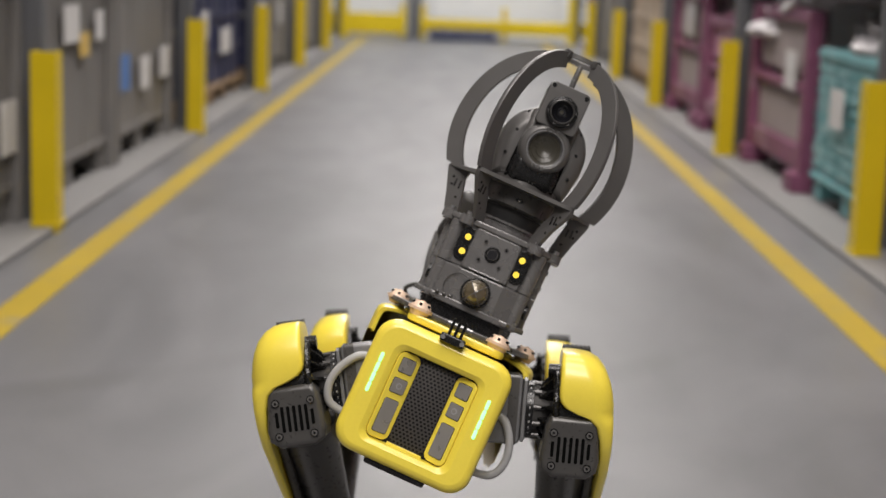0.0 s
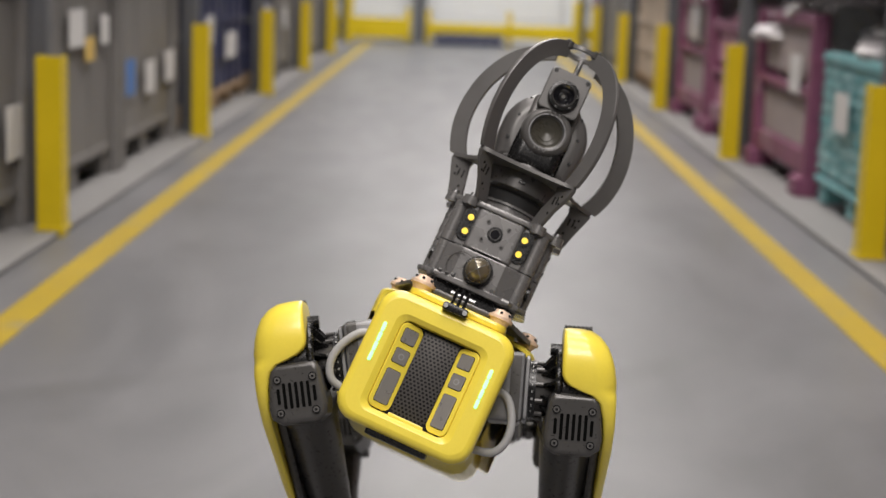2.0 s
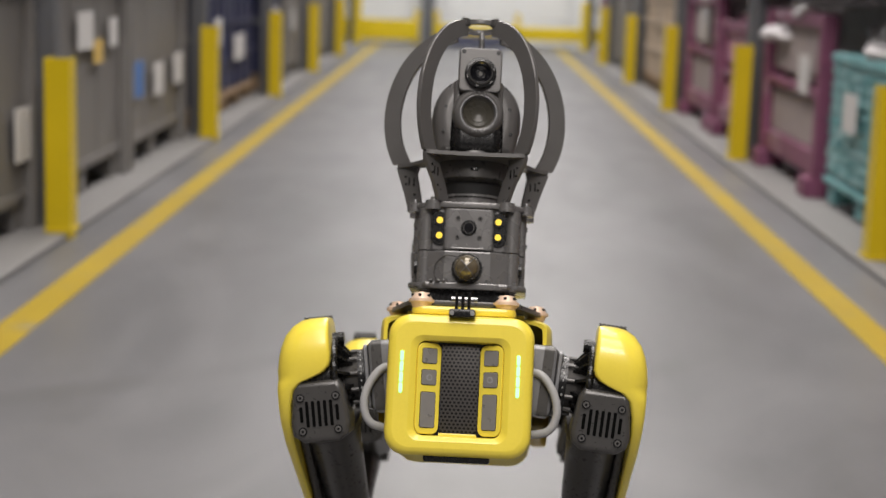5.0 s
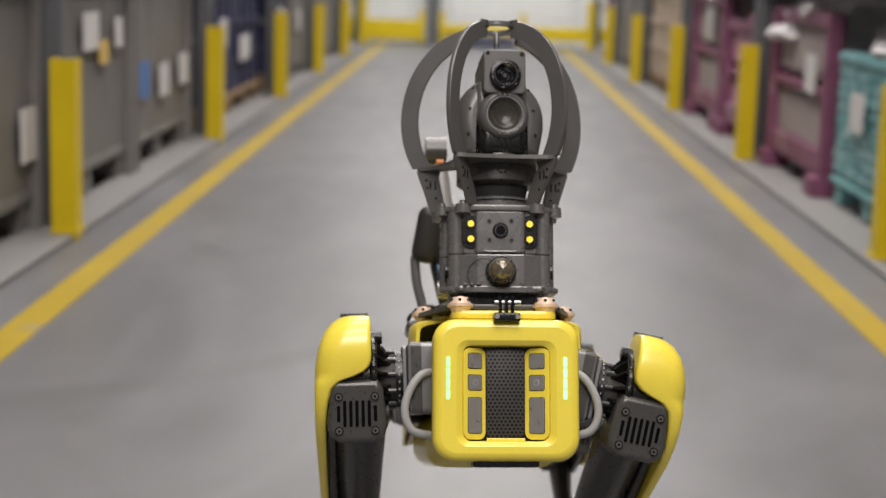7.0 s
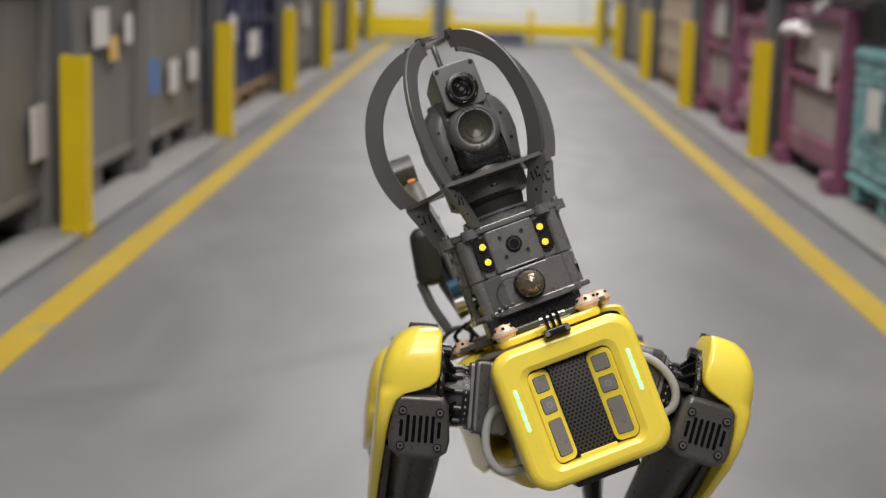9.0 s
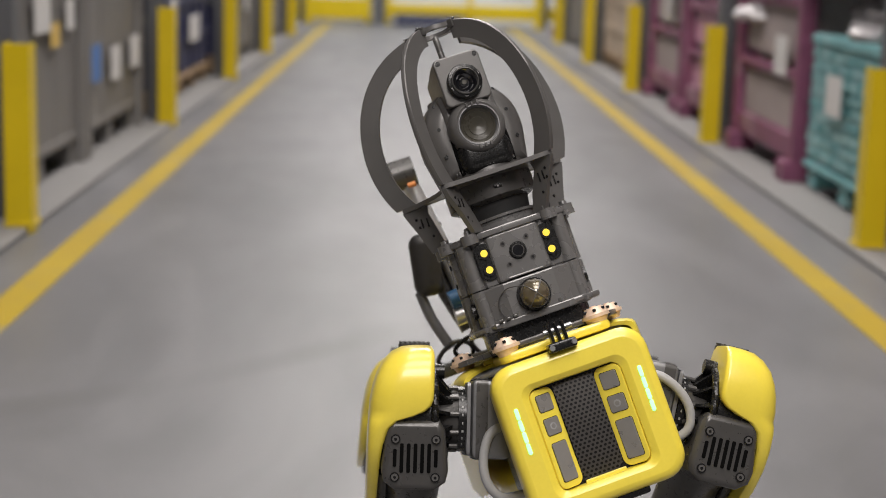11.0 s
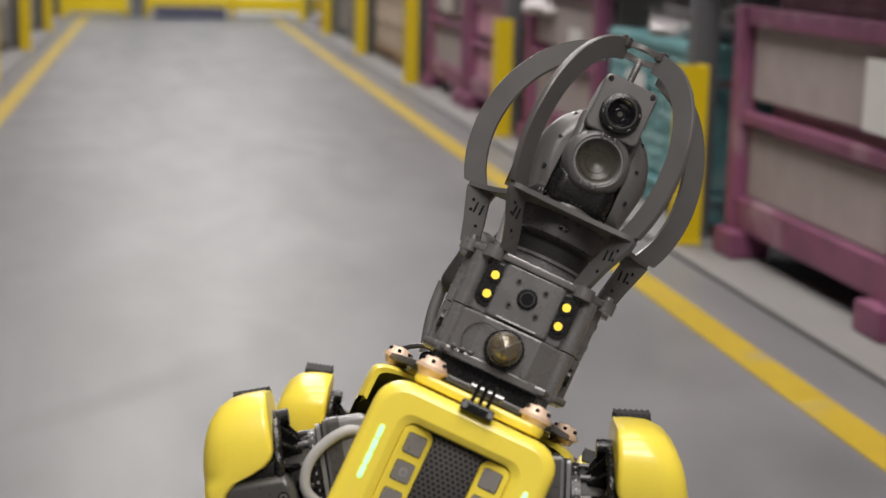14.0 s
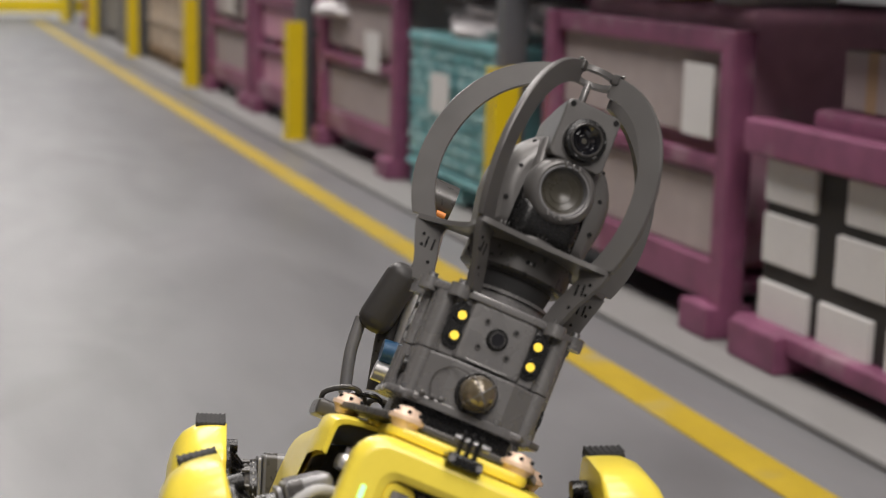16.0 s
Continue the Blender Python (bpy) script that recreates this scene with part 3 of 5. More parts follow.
# front plate, hollowed for the keypad
front = bmesh.new()
loops = []
for y, hw, hh, r, cz in ((0.075, 0.0928, 0.0908, 0.03, 0), (0.06, 0.0978, 0.0958, 0.03, 0), (0.03, 0.1, 0.098, 0.031, 0), (0.014, 0.1002, 0.0982, 0.031, 0), (0.0085, 0.0993, 0.0973, 0.0305, 0), (0.004, 0.097, 0.095, 0.029, 0), (0.0012, 0.0935, 0.0915, 0.0265, 0), (0.0, 0.0892, 0.0872, 0.024, 0), (0.0, 0.088, 0.086, 0.023, 0),
                         (0.0, 0.069, 0.0735, 0.0165, -0.0045), (0.0003, 0.0675, 0.0722, 0.0155, -0.0045), (0.0042, 0.0605, 0.0668, 0.0125, -0.0045), (0.0054, 0.0592, 0.0656, 0.012, -0.0045), (0.0225, 0.0582, 0.0648, 0.012, -0.0045)):
    loops.append([(x, y, z) for x, z in rrect(hw, hh, r, 6, 0, cz)])
loft(front, loops, True, True)
face_plate = part("front_plate", front, YELLOW, robot, "", 45)
part("keypad_gap", prism(bmesh.new(), rrect(0.058, 0.0646, 0.0118, 5, 0, -0.0045), 0.0012, 0, Matrix.Translation((0, 0.0226, 0)) @ ABOUT_Y), BLACK, face_plate)


def slanted(s, outline, y, lift, bevel):
    """A keypad piece on the side s, leaning inwards to the speaker mesh."""
    hinge = Matrix.Translation((s * 0.0578, 0.004, 0))
    return prism(bmesh.new(), outline, lift, bevel, hinge @ Matrix.Rotation(radians(-28 * s), 4, "Z") @ hinge.inverted() @ Matrix.Translation((0, y, 0)) @ ABOUT_Y)


for s in (-1, 1):
    strip = part("keypad_strip", slanted(s, rrect(0.0178, 0.0634, 0.0105, 5, s * 0.0398, -0.0045), 0.0095, 0.0055, 0.0018), YELLOW, robot)
    for z, hh in ((0.0405, 0.0105), (0.0105, 0.0105), (-0.0345, 0.0245)):
        part("button_well", slanted(s, rrect(0.0115, hh + 0.0006, 0.0032, 4, s * 0.0402, z), 0.0048, 0.001, 0), BLACK, strip)
        part("button", slanted(s, rrect(0.0109, hh, 0.0028, 4, s * 0.0402, z), 0.0058, 0.0035, 0.0009), BUTTON, strip)
    part("button_ring", slanted(s, [(s * 0.0402 + 0.0046 * math.cos(a * math.pi / 10), 0.0105 + 0.0046 * math.sin(a * math.pi / 10)) for a in range(20)], 0.0024, 0.0004, 0), HOSE, strip)
    part("button_dot", slanted(s, [(s * 0.0402 + 0.0029 * math.cos(a * math.pi / 10), 0.0105 + 0.0029 * math.sin(a * math.pi / 10)) for a in range(20)], 0.0021, 0.0004, 0), BUTTON, strip)
    for k in range(4):
        part("light_bar", prism(bmesh.new(), rrect(0.0025, 0.0073, 0.0024, 4, s * 0.0795, 0.0385 - 0.0148 * k), 0.002, 0.0006, Matrix.Translation((0, 0.0009, 0)) @ ABOUT_Y), GREENLED, face_plate, "glowing green light bar")
grille = bmesh.new()
rows = []
for i in range(25):
    z = 0.058 - 0.125 * i / 24
    y = 0.0145 + 0.006 * ((i - 9) / 15) ** 2
    rows.append([(x, y + 0.002 * (x / 0.026) ** 2, z) for x in (-0.0262, -0.0131, 0, 0.0131, 0.0262)])
loft(grille, rows, ring=False)
part("speaker_mesh", grille, MESH, robot, "dark perforated steel speaker mesh")
sill = bmesh.new()
prism(sill, [(-0.027, 0.0), (0.027, 0.0), (0.0255, 0.006), (-0.0255, 0.006)], 0.006, 0.0015, Matrix.Translation((0, 0.017, -0.0715)) @ ABOUT_Y)
part("keypad_sill", sill, YELLOW, robot)
part("chin_strip", box(bmesh.new(), (0, 0.03, -0.0995), (0.09, 0.04, 0.012), 0.003), BLACK, robot)

FRONT = Matrix.Translation((0, -0.0125, -0.004)) @ Matrix.Diagonal((0.985, 1, 0.968, 1))
for ob in list(robot.children):
    ob.matrix_basis = FRONT

# trunk
lid = bmesh.new()
prism(lid, rrect(0.072, 0.055, 0.016, 5, 0, 0.075), 0.012, 0.004, Matrix.Translation((0, 0, 0.0935)))
part("hood_lid", lid, YELLOW, robot)
chassis = bmesh.new()
box(chassis, (0, 0.40, -0.002), (0.165, 0.68, 0.165), 0.012)
box(chassis, (0, 0.09, 0.0), (0.15, 0.1, 0.15), 0.01)
part("chassis", chassis, GREY_DARK, robot)
for s in (-1, 1):
    part("side_plate", box(bmesh.new(), (s * 0.087, 0.105, -0.02), (0.012, 0.09, 0.09), 0.004), GREEN_DARK, robot)
    lug = part("side_lug", box(bmesh.new(), (s * 0.088, 0.125, 0.055), (0.02, 0.05, 0.018), 0.006), ALU, robot)
    part("lug_bolt", cyl(bmesh.new(), (s * 0.088, 0.112, 0.062), (s * 0.088, 0.112, 0.07), 0.007, n=6), STEEL, lug)
    part("lug_bolt", cyl(bmesh.new(), (s * 0.088, 0.138, 0.062), (s * 0.088, 0.138, 0.07), 0.005, n=6), STEEL, lug)


def arch(hw, top, low, n=16):
    """Half outline of a cover, from one low edge over the back to the other."""
    pts = [(-hw, low), (-hw, low + (top - low) * 0.45)]
    for i in range(n + 1):
        a = math.pi - math.pi * i / n
        c, s_ = math.cos(a), math.sin(a)
        pts.append((hw * math.copysign(abs(c) ** 0.45, c), low + (top - low) * (0.55 + 0.45 * abs(s_) ** 0.5)))
    return pts + [(hw, low + (top - low) * 0.45), (hw, low)]


cover = bmesh.new()
outer = [(0.112, 0.116, 0.1, 0.058), (0.125, 0.121, 0.103, 0.056), (0.165, 0.125, 0.105, 0.05), (0.2, 0.125, 0.105, -0.05), (0.35, 0.124, 0.104, -0.075), (0.6, 0.118, 0.1, -0.075), (0.74, 0.1, 0.09, -0.07), (0.79, 0.075, 0.07, -0.05)]
skin = [[(x, y, z) for x, z in arch(hw, top, low)] for y, hw, top, low in outer]
inside = [[(x * 0.955, y + 0.002, z * 0.96 if z > 0 else z) for x, y, z in row] for row in skin]
loft(cover, [*inside[::-1], *skin], ring=False)
part("back_cover", cover, YELLOW, robot, "", 55)
belly = bmesh.new()
loft(belly, [[(x, y, z) for x, z in rrect(hw, hh, 0.03, 4, 0, cz)] for y, hw, hh, cz in ((0.15, 0.08, 0.03, -0.06), (0.2, 0.098, 0.04, -0.068), (0.6, 0.1, 0.04, -0.068), (0.75, 0.08, 0.035, -0.055))], True, True)
part("belly_cover", belly, YELLOW, robot)
for x, y in ((-0.088, 0.128), (0.088, 0.128)):
    clip = bmesh.new()
    box(clip, (x * 0.78, y - 0.004, 0.103), (0.03, 0.02, 0.006), 0.002)
    part("cover_clip", clip, YELLOW, robot)

# cable sleeves looping beside the front plate
for s in (-1, 1):
    part("cable_sleeve", tube(bmesh.new(), [(s * 0.09, 0.07, 0.024), (s * 0.112, 0.06, 0.018), (s * 0.129, 0.057, -0.008), (s * 0.133, 0.057, -0.036), (s * 0.121, 0.06, -0.058), (s * 0.09, 0.07, -0.064)], 0.0058, 12, 6), HOSE, robot, "grey cable sleeve")

# small accessory mount on the hood
mount = part("accessory_mount", box(bmesh.new(), (0, 0.006, 0.1), (0.036, 0.03, 0.012), 0.003), BLACK, robot)
for k in (-1, 0, 1):
    fin = bmesh.new()
    box(fin, (k * 0.0085, 0.006, 0.117), (0.0042, 0.015, 0.026), 0.002)
    part("mount_fin", fin, BLACK, mount)
part("mount_screw", cyl(bmesh.new(), (-0.016, 0.006, 0.121), (0.02, 0.006, 0.121), 0.0035, n=10), STEEL, mount)
for x in (-0.014, 0.014):
    part("mount_bolt", cyl(bmesh.new(), (x, -0.009, 0.1), (x, -0.012, 0.1), 0.0035, n=8), STEEL, mount)

mount.matrix_basis = FRONT

# rails and copper mounts under the sensor tower
rail_bm = bmesh.new()
prism(rail_bm, [(-0.066, 0.034), (0.066, 0.034), (0.08, 0.055), (0.112, 0.172), (0.104, 0.2), (-0.104, 0.2), (-0.112, 0.172), (-0.08, 0.055)], 0.0075, 0.002, Matrix.Translation((0, 0, 0.1075)))
base_rail = part("mounting_plate", rail_bm, GREY_DARK, robot)
# black block put in for the shaded gap between plate and tower
part("tower_gap_shade", prism(bmesh.new(), [(-0.052, 0.082), (0.052, 0.082), (0.068, 0.11), (0.068, 0.17), (0.05, 0.185), (-0.05, 0.185), (-0.068, 0.17), (-0.068, 0.11)], 0.022, 0, Matrix.Translation((0, 0, 0.115))), BLACK, base_rail)
for x, y in ((-0.052, 0.1), (0.052, 0.1), (-0.06, 0.17), (0.06, 0.17)):
    part("spacer", cyl(bmesh.new(), (x, y, 0.1), (x, y, 0.137), 0.006, n=12), HIPGREY, base_rail)
for x, y in ((-0.059, 0.033), (0.058, 0.035), (-0.102, 0.182), (0.1, 0.168)):
    puck = bmesh.new()
    cyl(puck, (x, y, 0.1025), (x, y, 0.1105), 0.0115, 0.0152, 24)
    cyl(puck, (x, y, 0.1105), (x, y, 0.1148), 0.0178, 0.0178, 24)
    cyl(puck, (x, y, 0.1148), (x, y, 0.1238), 0.0155, 0.0105, 24)
    cyl(puck, (x, y, 0.1238), (x, y, 0.1252), 0.004, 0.004, 12)
    p = part("shock_mount", puck, COPPER, base_rail, "copper coloured round shock mount")
    for k in range(6):
        a = k * math.pi / 3 + 0.4
        box(holes := bmesh.new(), (x + 0.013 * math.cos(a), y + 0.013 * math.sin(a), 0.1198), (0.004, 0.004, 0.0036), 0.0006)
        part("mount_slot", holes, BLACK, base_rail)

# sensor tower
AX = 0.133  # its axis behind the front plate
TOWER = [(-0.05, 0.078), (0.05, 0.078), (0.056, 0.086), (0.062, 0.088), (0.073, 0.1), (0.073, 0.172), (0.055, 0.19), (-0.055, 0.19), (-0.073, 0.172), (-0.073, 0.1), (-0.062, 0.088), (-0.056, 0.086)]


def grown(outline, k):
    return [(x * k, AX + (y - AX) * k) for x, y in outline]


tower = bmesh.new()
prism(tower, grown(TOWER, 0.96), 0.115, 0.002, Matrix.Translation((0, 0, 0.137)))
prism(tower, TOWER, 0.0435, 0.0022, Matrix.Translation((0, 0, 0.1455)))
prism(tower, TOWER, 0.062, 0.0022, Matrix.Translation((0, 0, 0.1902)))
prism(tower, grown(TOWER, 1.15), 0.008, 0.0025, Matrix.Translation((0, 0, 0.1365)))
for s in (-1, 1):
    for x, y, r in ((0.061, 0.09, 0.011), (0.074, 0.12, 0.007), (0.074, 0.155, 0.007)):
        cyl(tower, (s * x, y, 0.138), (s * x, y, 0.189), r), cyl(tower, (s * x, y, 0.1905), (s * x, y, 0.25), r)
    box(tower, (s * 0.0755, 0.137, 0.22), (0.01, 0.03, 0.05), 0.003)
tower_ob = part("tower_housing", tower, GREY, robot, "grey faceted sensor tower housing", 24)
nose = bmesh.new()
prism(nose, [(-0.06, 0.088), (-0.056, 0.0795), (-0.036, 0.0698), (-0.0325, 0.0682), (0.0325, 0.0682), (0.036, 0.0698), (0.056, 0.0795), (0.06, 0.088)], 0.051, 0.0022, Matrix.Translation((0, 0, 0.138)))
prism(nose, [(-0.072, 0.1), (-0.066, 0.079), (-0.05, 0.071), (-0.034, 0.0662), (0.034, 0.0662), (0.05, 0.071), (0.066, 0.079), (0.072, 0.1)], 0.0095, 0.0018, Matrix.Translation((0, 0, 0.1345)))
prism(nose, [(-0.0375, 0.084), (-0.0362, 0.077), (-0.033, 0.0728), (-0.028, 0.0716), (0.028, 0.0716), (0.033, 0.0728), (0.0362, 0.077), (0.0375, 0.084)], 0.061, 0.003, Matrix.Translation((0, 0, 0.1903)))
part("tower_nose", nose, GREY, robot, "", 20)
flange = bmesh.new()
prism(flange, grown(TOWER, 1.06), 0.009, 0.0025, Matrix.Translation((0, 0, 0.2505)))
prism(flange, [(-0.052, 0.082), (-0.037, 0.0695), (0.037, 0.0695), (0.052, 0.082)], 0.0085, 0.0018, Matrix.Translation((0, 0, 0.2507)))
for x, y in ((0.052, 0.078), (0.08, 0.108), (0.08, 0.162), (0.052, 0.19)):
    for s in (-1, 1):
        cyl(flange, (s * x, y, 0.2475), (s * x, y, 0.2605), 0.0112)
for x, y in ((0.03, 0.07), (0.066, 0.084), (0.078, 0.13), (0.078, 0.17)):
    for s in (-1, 1):
        part("base_bolt", cyl(bmesh.new(), (s * x, y, 0.144), (s * x, y, 0.149), 0.0042, n=8), STEEL, tower_ob)
part("panel_lip", box(bmesh.new(), (0, 0.0695, 0.1925), (0.046, 0.004, 0.003), 0.0012), GREY, tower_ob)
top_flange = part("top_flange", flange, GREY, robot)
for x, y in ((0.052, 0.078), (0.08, 0.108), (0.08, 0.162)):
    for s in (-1, 1):
        part("flange_bolt", cyl(bmesh.new(), (s * x, y, 0.2615), (s * x, y, 0.266), 0.005, n=12), STEEL, top_flange)


def facing_disc(name, x, y0, y1, z, r, material, parent, r1=None, n=28, label=""):
    return part(name, cyl(bmesh.new(), (x, y0, z), (x, y1, z), r, r1, n), material, parent, label)


# lamps, lens and pressure dome on the tower
for s in (-1, 1):
    part("lamp_recess", prism(bmesh.new(), rrect(0.0118, 0.0245, 0.0112, 6, s * 0.0415, 0.2215), 0.004, 0.001, Matrix.Translation((0, 0.0795, 0)) @ ABOUT_Y), BLACK, tower_ob)
    for dz in (-0.0108, 0.0108):
        facing_disc("lamp_rim", s * 0.0415, 0.077, 0.0735, 0.2215 + dz, 0.0092, BLACK, tower_ob, 0.0084, 6)
        facing_disc("led_chip", s * 0.0415, 0.0738, 0.0728, 0.2215 + dz, 0.0046, LEDY, tower_ob, label="yellow glowing lamp chip")
lens_seat = facing_disc("lens_seat", 0, 0.0725, 0.0705, 0.2225, 0.0112, BLACK, tower_ob)
facing_disc("lens_barrel", 0, 0.0715, 0.068, 0.2225, 0.0104, BLACK, tower_ob, 0.0096)
facing_disc("lens_ring", 0, 0.0682, 0.0677, 0.2225, 0.0078, GREY_DARK, tower_ob)
facing_disc("lens_glass", 0, 0.0685, 0.0672, 0.2225, 0.0068, LENS, tower_ob)
for sx in (-1, 1):
    for sz in (-1, 1):
        facing_disc("screw", sx * 0.0155, 0.072, 0.0705, 0.2225 + sz * 0.0135, 0.0034, GREY_DARK, tower_ob, n=14)
        facing_disc("screw_socket", sx * 0.0155, 0.071, 0.0703, 0.2225 + sz * 0.0135, 0.0019, BLACK, tower_ob, n=6)
facing_disc("dome_seat", 0, 0.0695, 0.060, 0.164, 0.0222, BLACK, tower_ob, 0.0205)
dome = bmesh.new()
prof = [(0.0188, 0.061), (0.0182, 0.054), (0.016, 0.047), (0.0118, 0.0415), (0.006, 0.0385), (0.0012, 0.0375)]
loft(dome, [[(r * math.cos(2 * math.pi * k / 32), y, 0.164 + r * math.sin(2 * math.pi * k / 32)) for k in range(32)] for r, y in prof], False, True)
part("sensor_dome", dome, BRASS, tower_ob, "smoky brass sensor dome")
for a in (50, 130):
    c, s_ = math.cos(radians(a)), math.sin(radians(a))
    part("dome_rib", tube(bmesh.new(), [(0.019 * c, 0.056, 0.164 + 0.019 * s_), (0.0135 * c, 0.043, 0.164 + 0.0135 * s_), (0, 0.0372, 0.164), (-0.0135 * c, 0.043, 0.164 - 0.0135 * s_), (-0.019 * c, 0.056, 0.164 - 0.019 * s_)], 0.0008, 6, 4), GREY, tower_ob)
for s in (-1, 1):
    part("side_plug", cyl(bmesh.new(), (s * 0.0715, 0.104, 0.168), (s * 0.0765, 0.104, 0.168), 0.0105, n=20), BLACK, tower_ob)
    for z in (0.207, 0.232):
        part("side_screw", cyl(bmesh.new(), (s * 0.08, 0.134, z), (s * 0.0825, 0.134, z), 0.0035, n=10), BLACK, tower_ob)

part("sensor_wire", tube(bmesh.new(), [(-0.012, 0.052, 0.178), (-0.03, 0.064, 0.181), (-0.043, 0.0705, 0.172), (-0.046, 0.072, 0.158), (-0.041, 0.0685, 0.147)], 0.0007, 6, 5), GREY_DARK, tower_ob)
for x, z in ((-0.05, 0.1455), (-0.04, 0.1455), (-0.031, 0.146)):
    part("wire_clip", box(bmesh.new(), (x, 0.067, z), (0.006, 0.005, 0.004), 0.0012), GREY_DARK, tower_ob)

# neck and pan base
neck = bmesh.new()
for z0, z1, r in ((0.2595, 0.266, 0.05), (0.2665, 0.27, 0.046), (0.2705, 0.274, 0.049)):
    cyl(neck, (0, AX, z0), (0, AX, z1), r, n=40)
part("neck_ring", neck, GREY, robot)
part("neck_boot", cyl(bmesh.new(), (0, AX, 0.274), (0, AX, 0.295), 0.042, 0.046, 40), RUBBER, robot)
pan = bmesh.new()
cyl(pan, (0, AX, 0.292), (0, AX, 0.297), 0.05, 0.058, 40), cyl(pan, (0, AX, 0.297), (0, AX, 0.317), 0.058, 0.058, 40), cyl(pan, (0, AX, 0.317), (0, AX, 0.338), 0.058, 0.056, 40)
pan_ob = part("pan_base", pan, GREY_DARK, robot)
for k in range(19):
    a = radians(-132 + 84 * k / 18)
    part("comb_tooth", box(bmesh.new(), (0.057 * math.cos(a), AX + 0.057 * math.sin(a), 0.339), (0.0022, 0.0022, 0.004), 0.0006), CAGE, pan_ob)

part("pan_notch", box(bmesh.new(), (0.004, AX - 0.0578, 0.308), (0.011, 0.0035, 0.005), 0.0012), BLACK, pan_ob)
part("pan_notch", box(bmesh.new(), (0.004, AX - 0.0585, 0.307), (0.003, 0.0035, 0.003), 0.0008), GREY, pan_ob)

# protective cage
CORNERS = ((-0.0725, 0.0425), (0.0725, 0.0425), (0.1126, 0.172), (-0.1126, 0.172))
CAGE_Z = 0.3265


def bowed(points, dips, n=10, nose=0.004):
    """A closed outline through corner points, each side drawn in by its dip, the corners blunt."""
    out = []
    mid = sum((Vector(p) for p in points), Vector((0, 0))) / len(points)
    for k, dip in enumerate(dips):
        a, b = Vector(points[k]), Vector(points[(k + 1) % len(points)])
        along = (b - a).normalized()
        inward = Vector((-along.y, along.x))
        if inward.dot(mid - a) < 0:
            inward = -inward
        a, b = a + along * nose, b - along * nose
        for i in range(n + 1):
            f = i / n
            out.append(a.lerp(b, f) + inward * dip * math.sin(math.pi * f) ** 0.8)
    return out


plate = bmesh.new()
rim_loop = bowed(CORNERS, (0.006, 0.021, 0.05, 0.021))
hole_loop = []
for p in rim_loop:
    d = (p - Vector((0, AX))).normalized()
    hole_loop.append(Vector((0, AX)) + d * min(0.056, (p - Vector((0, AX))).length - 0.008))
rings = [[(p.x, p.y, z) for p in lp] for lp, z in ((hole_loop, CAGE_Z - 0.005), (rim_loop, CAGE_Z - 0.005), (rim_loop, CAGE_Z + 0.0005), (hole_loop, CAGE_Z + 0.0005), (hole_loop, CAGE_Z - 0.005))]
loft(plate, rings)
cage_parts = [part("cage_plate", plate, CAGE, robot, "", 50)]
BARS = ((-0.0725, 0.0425, -0.05, 0.079), (0.0725, 0.0425, 0.05, 0.079), (0.1126, 0.172, 0.087, 0.162), (-0.1126, 0.172, -0.087, 0.162))
axis = Vector((0, AX, 0))
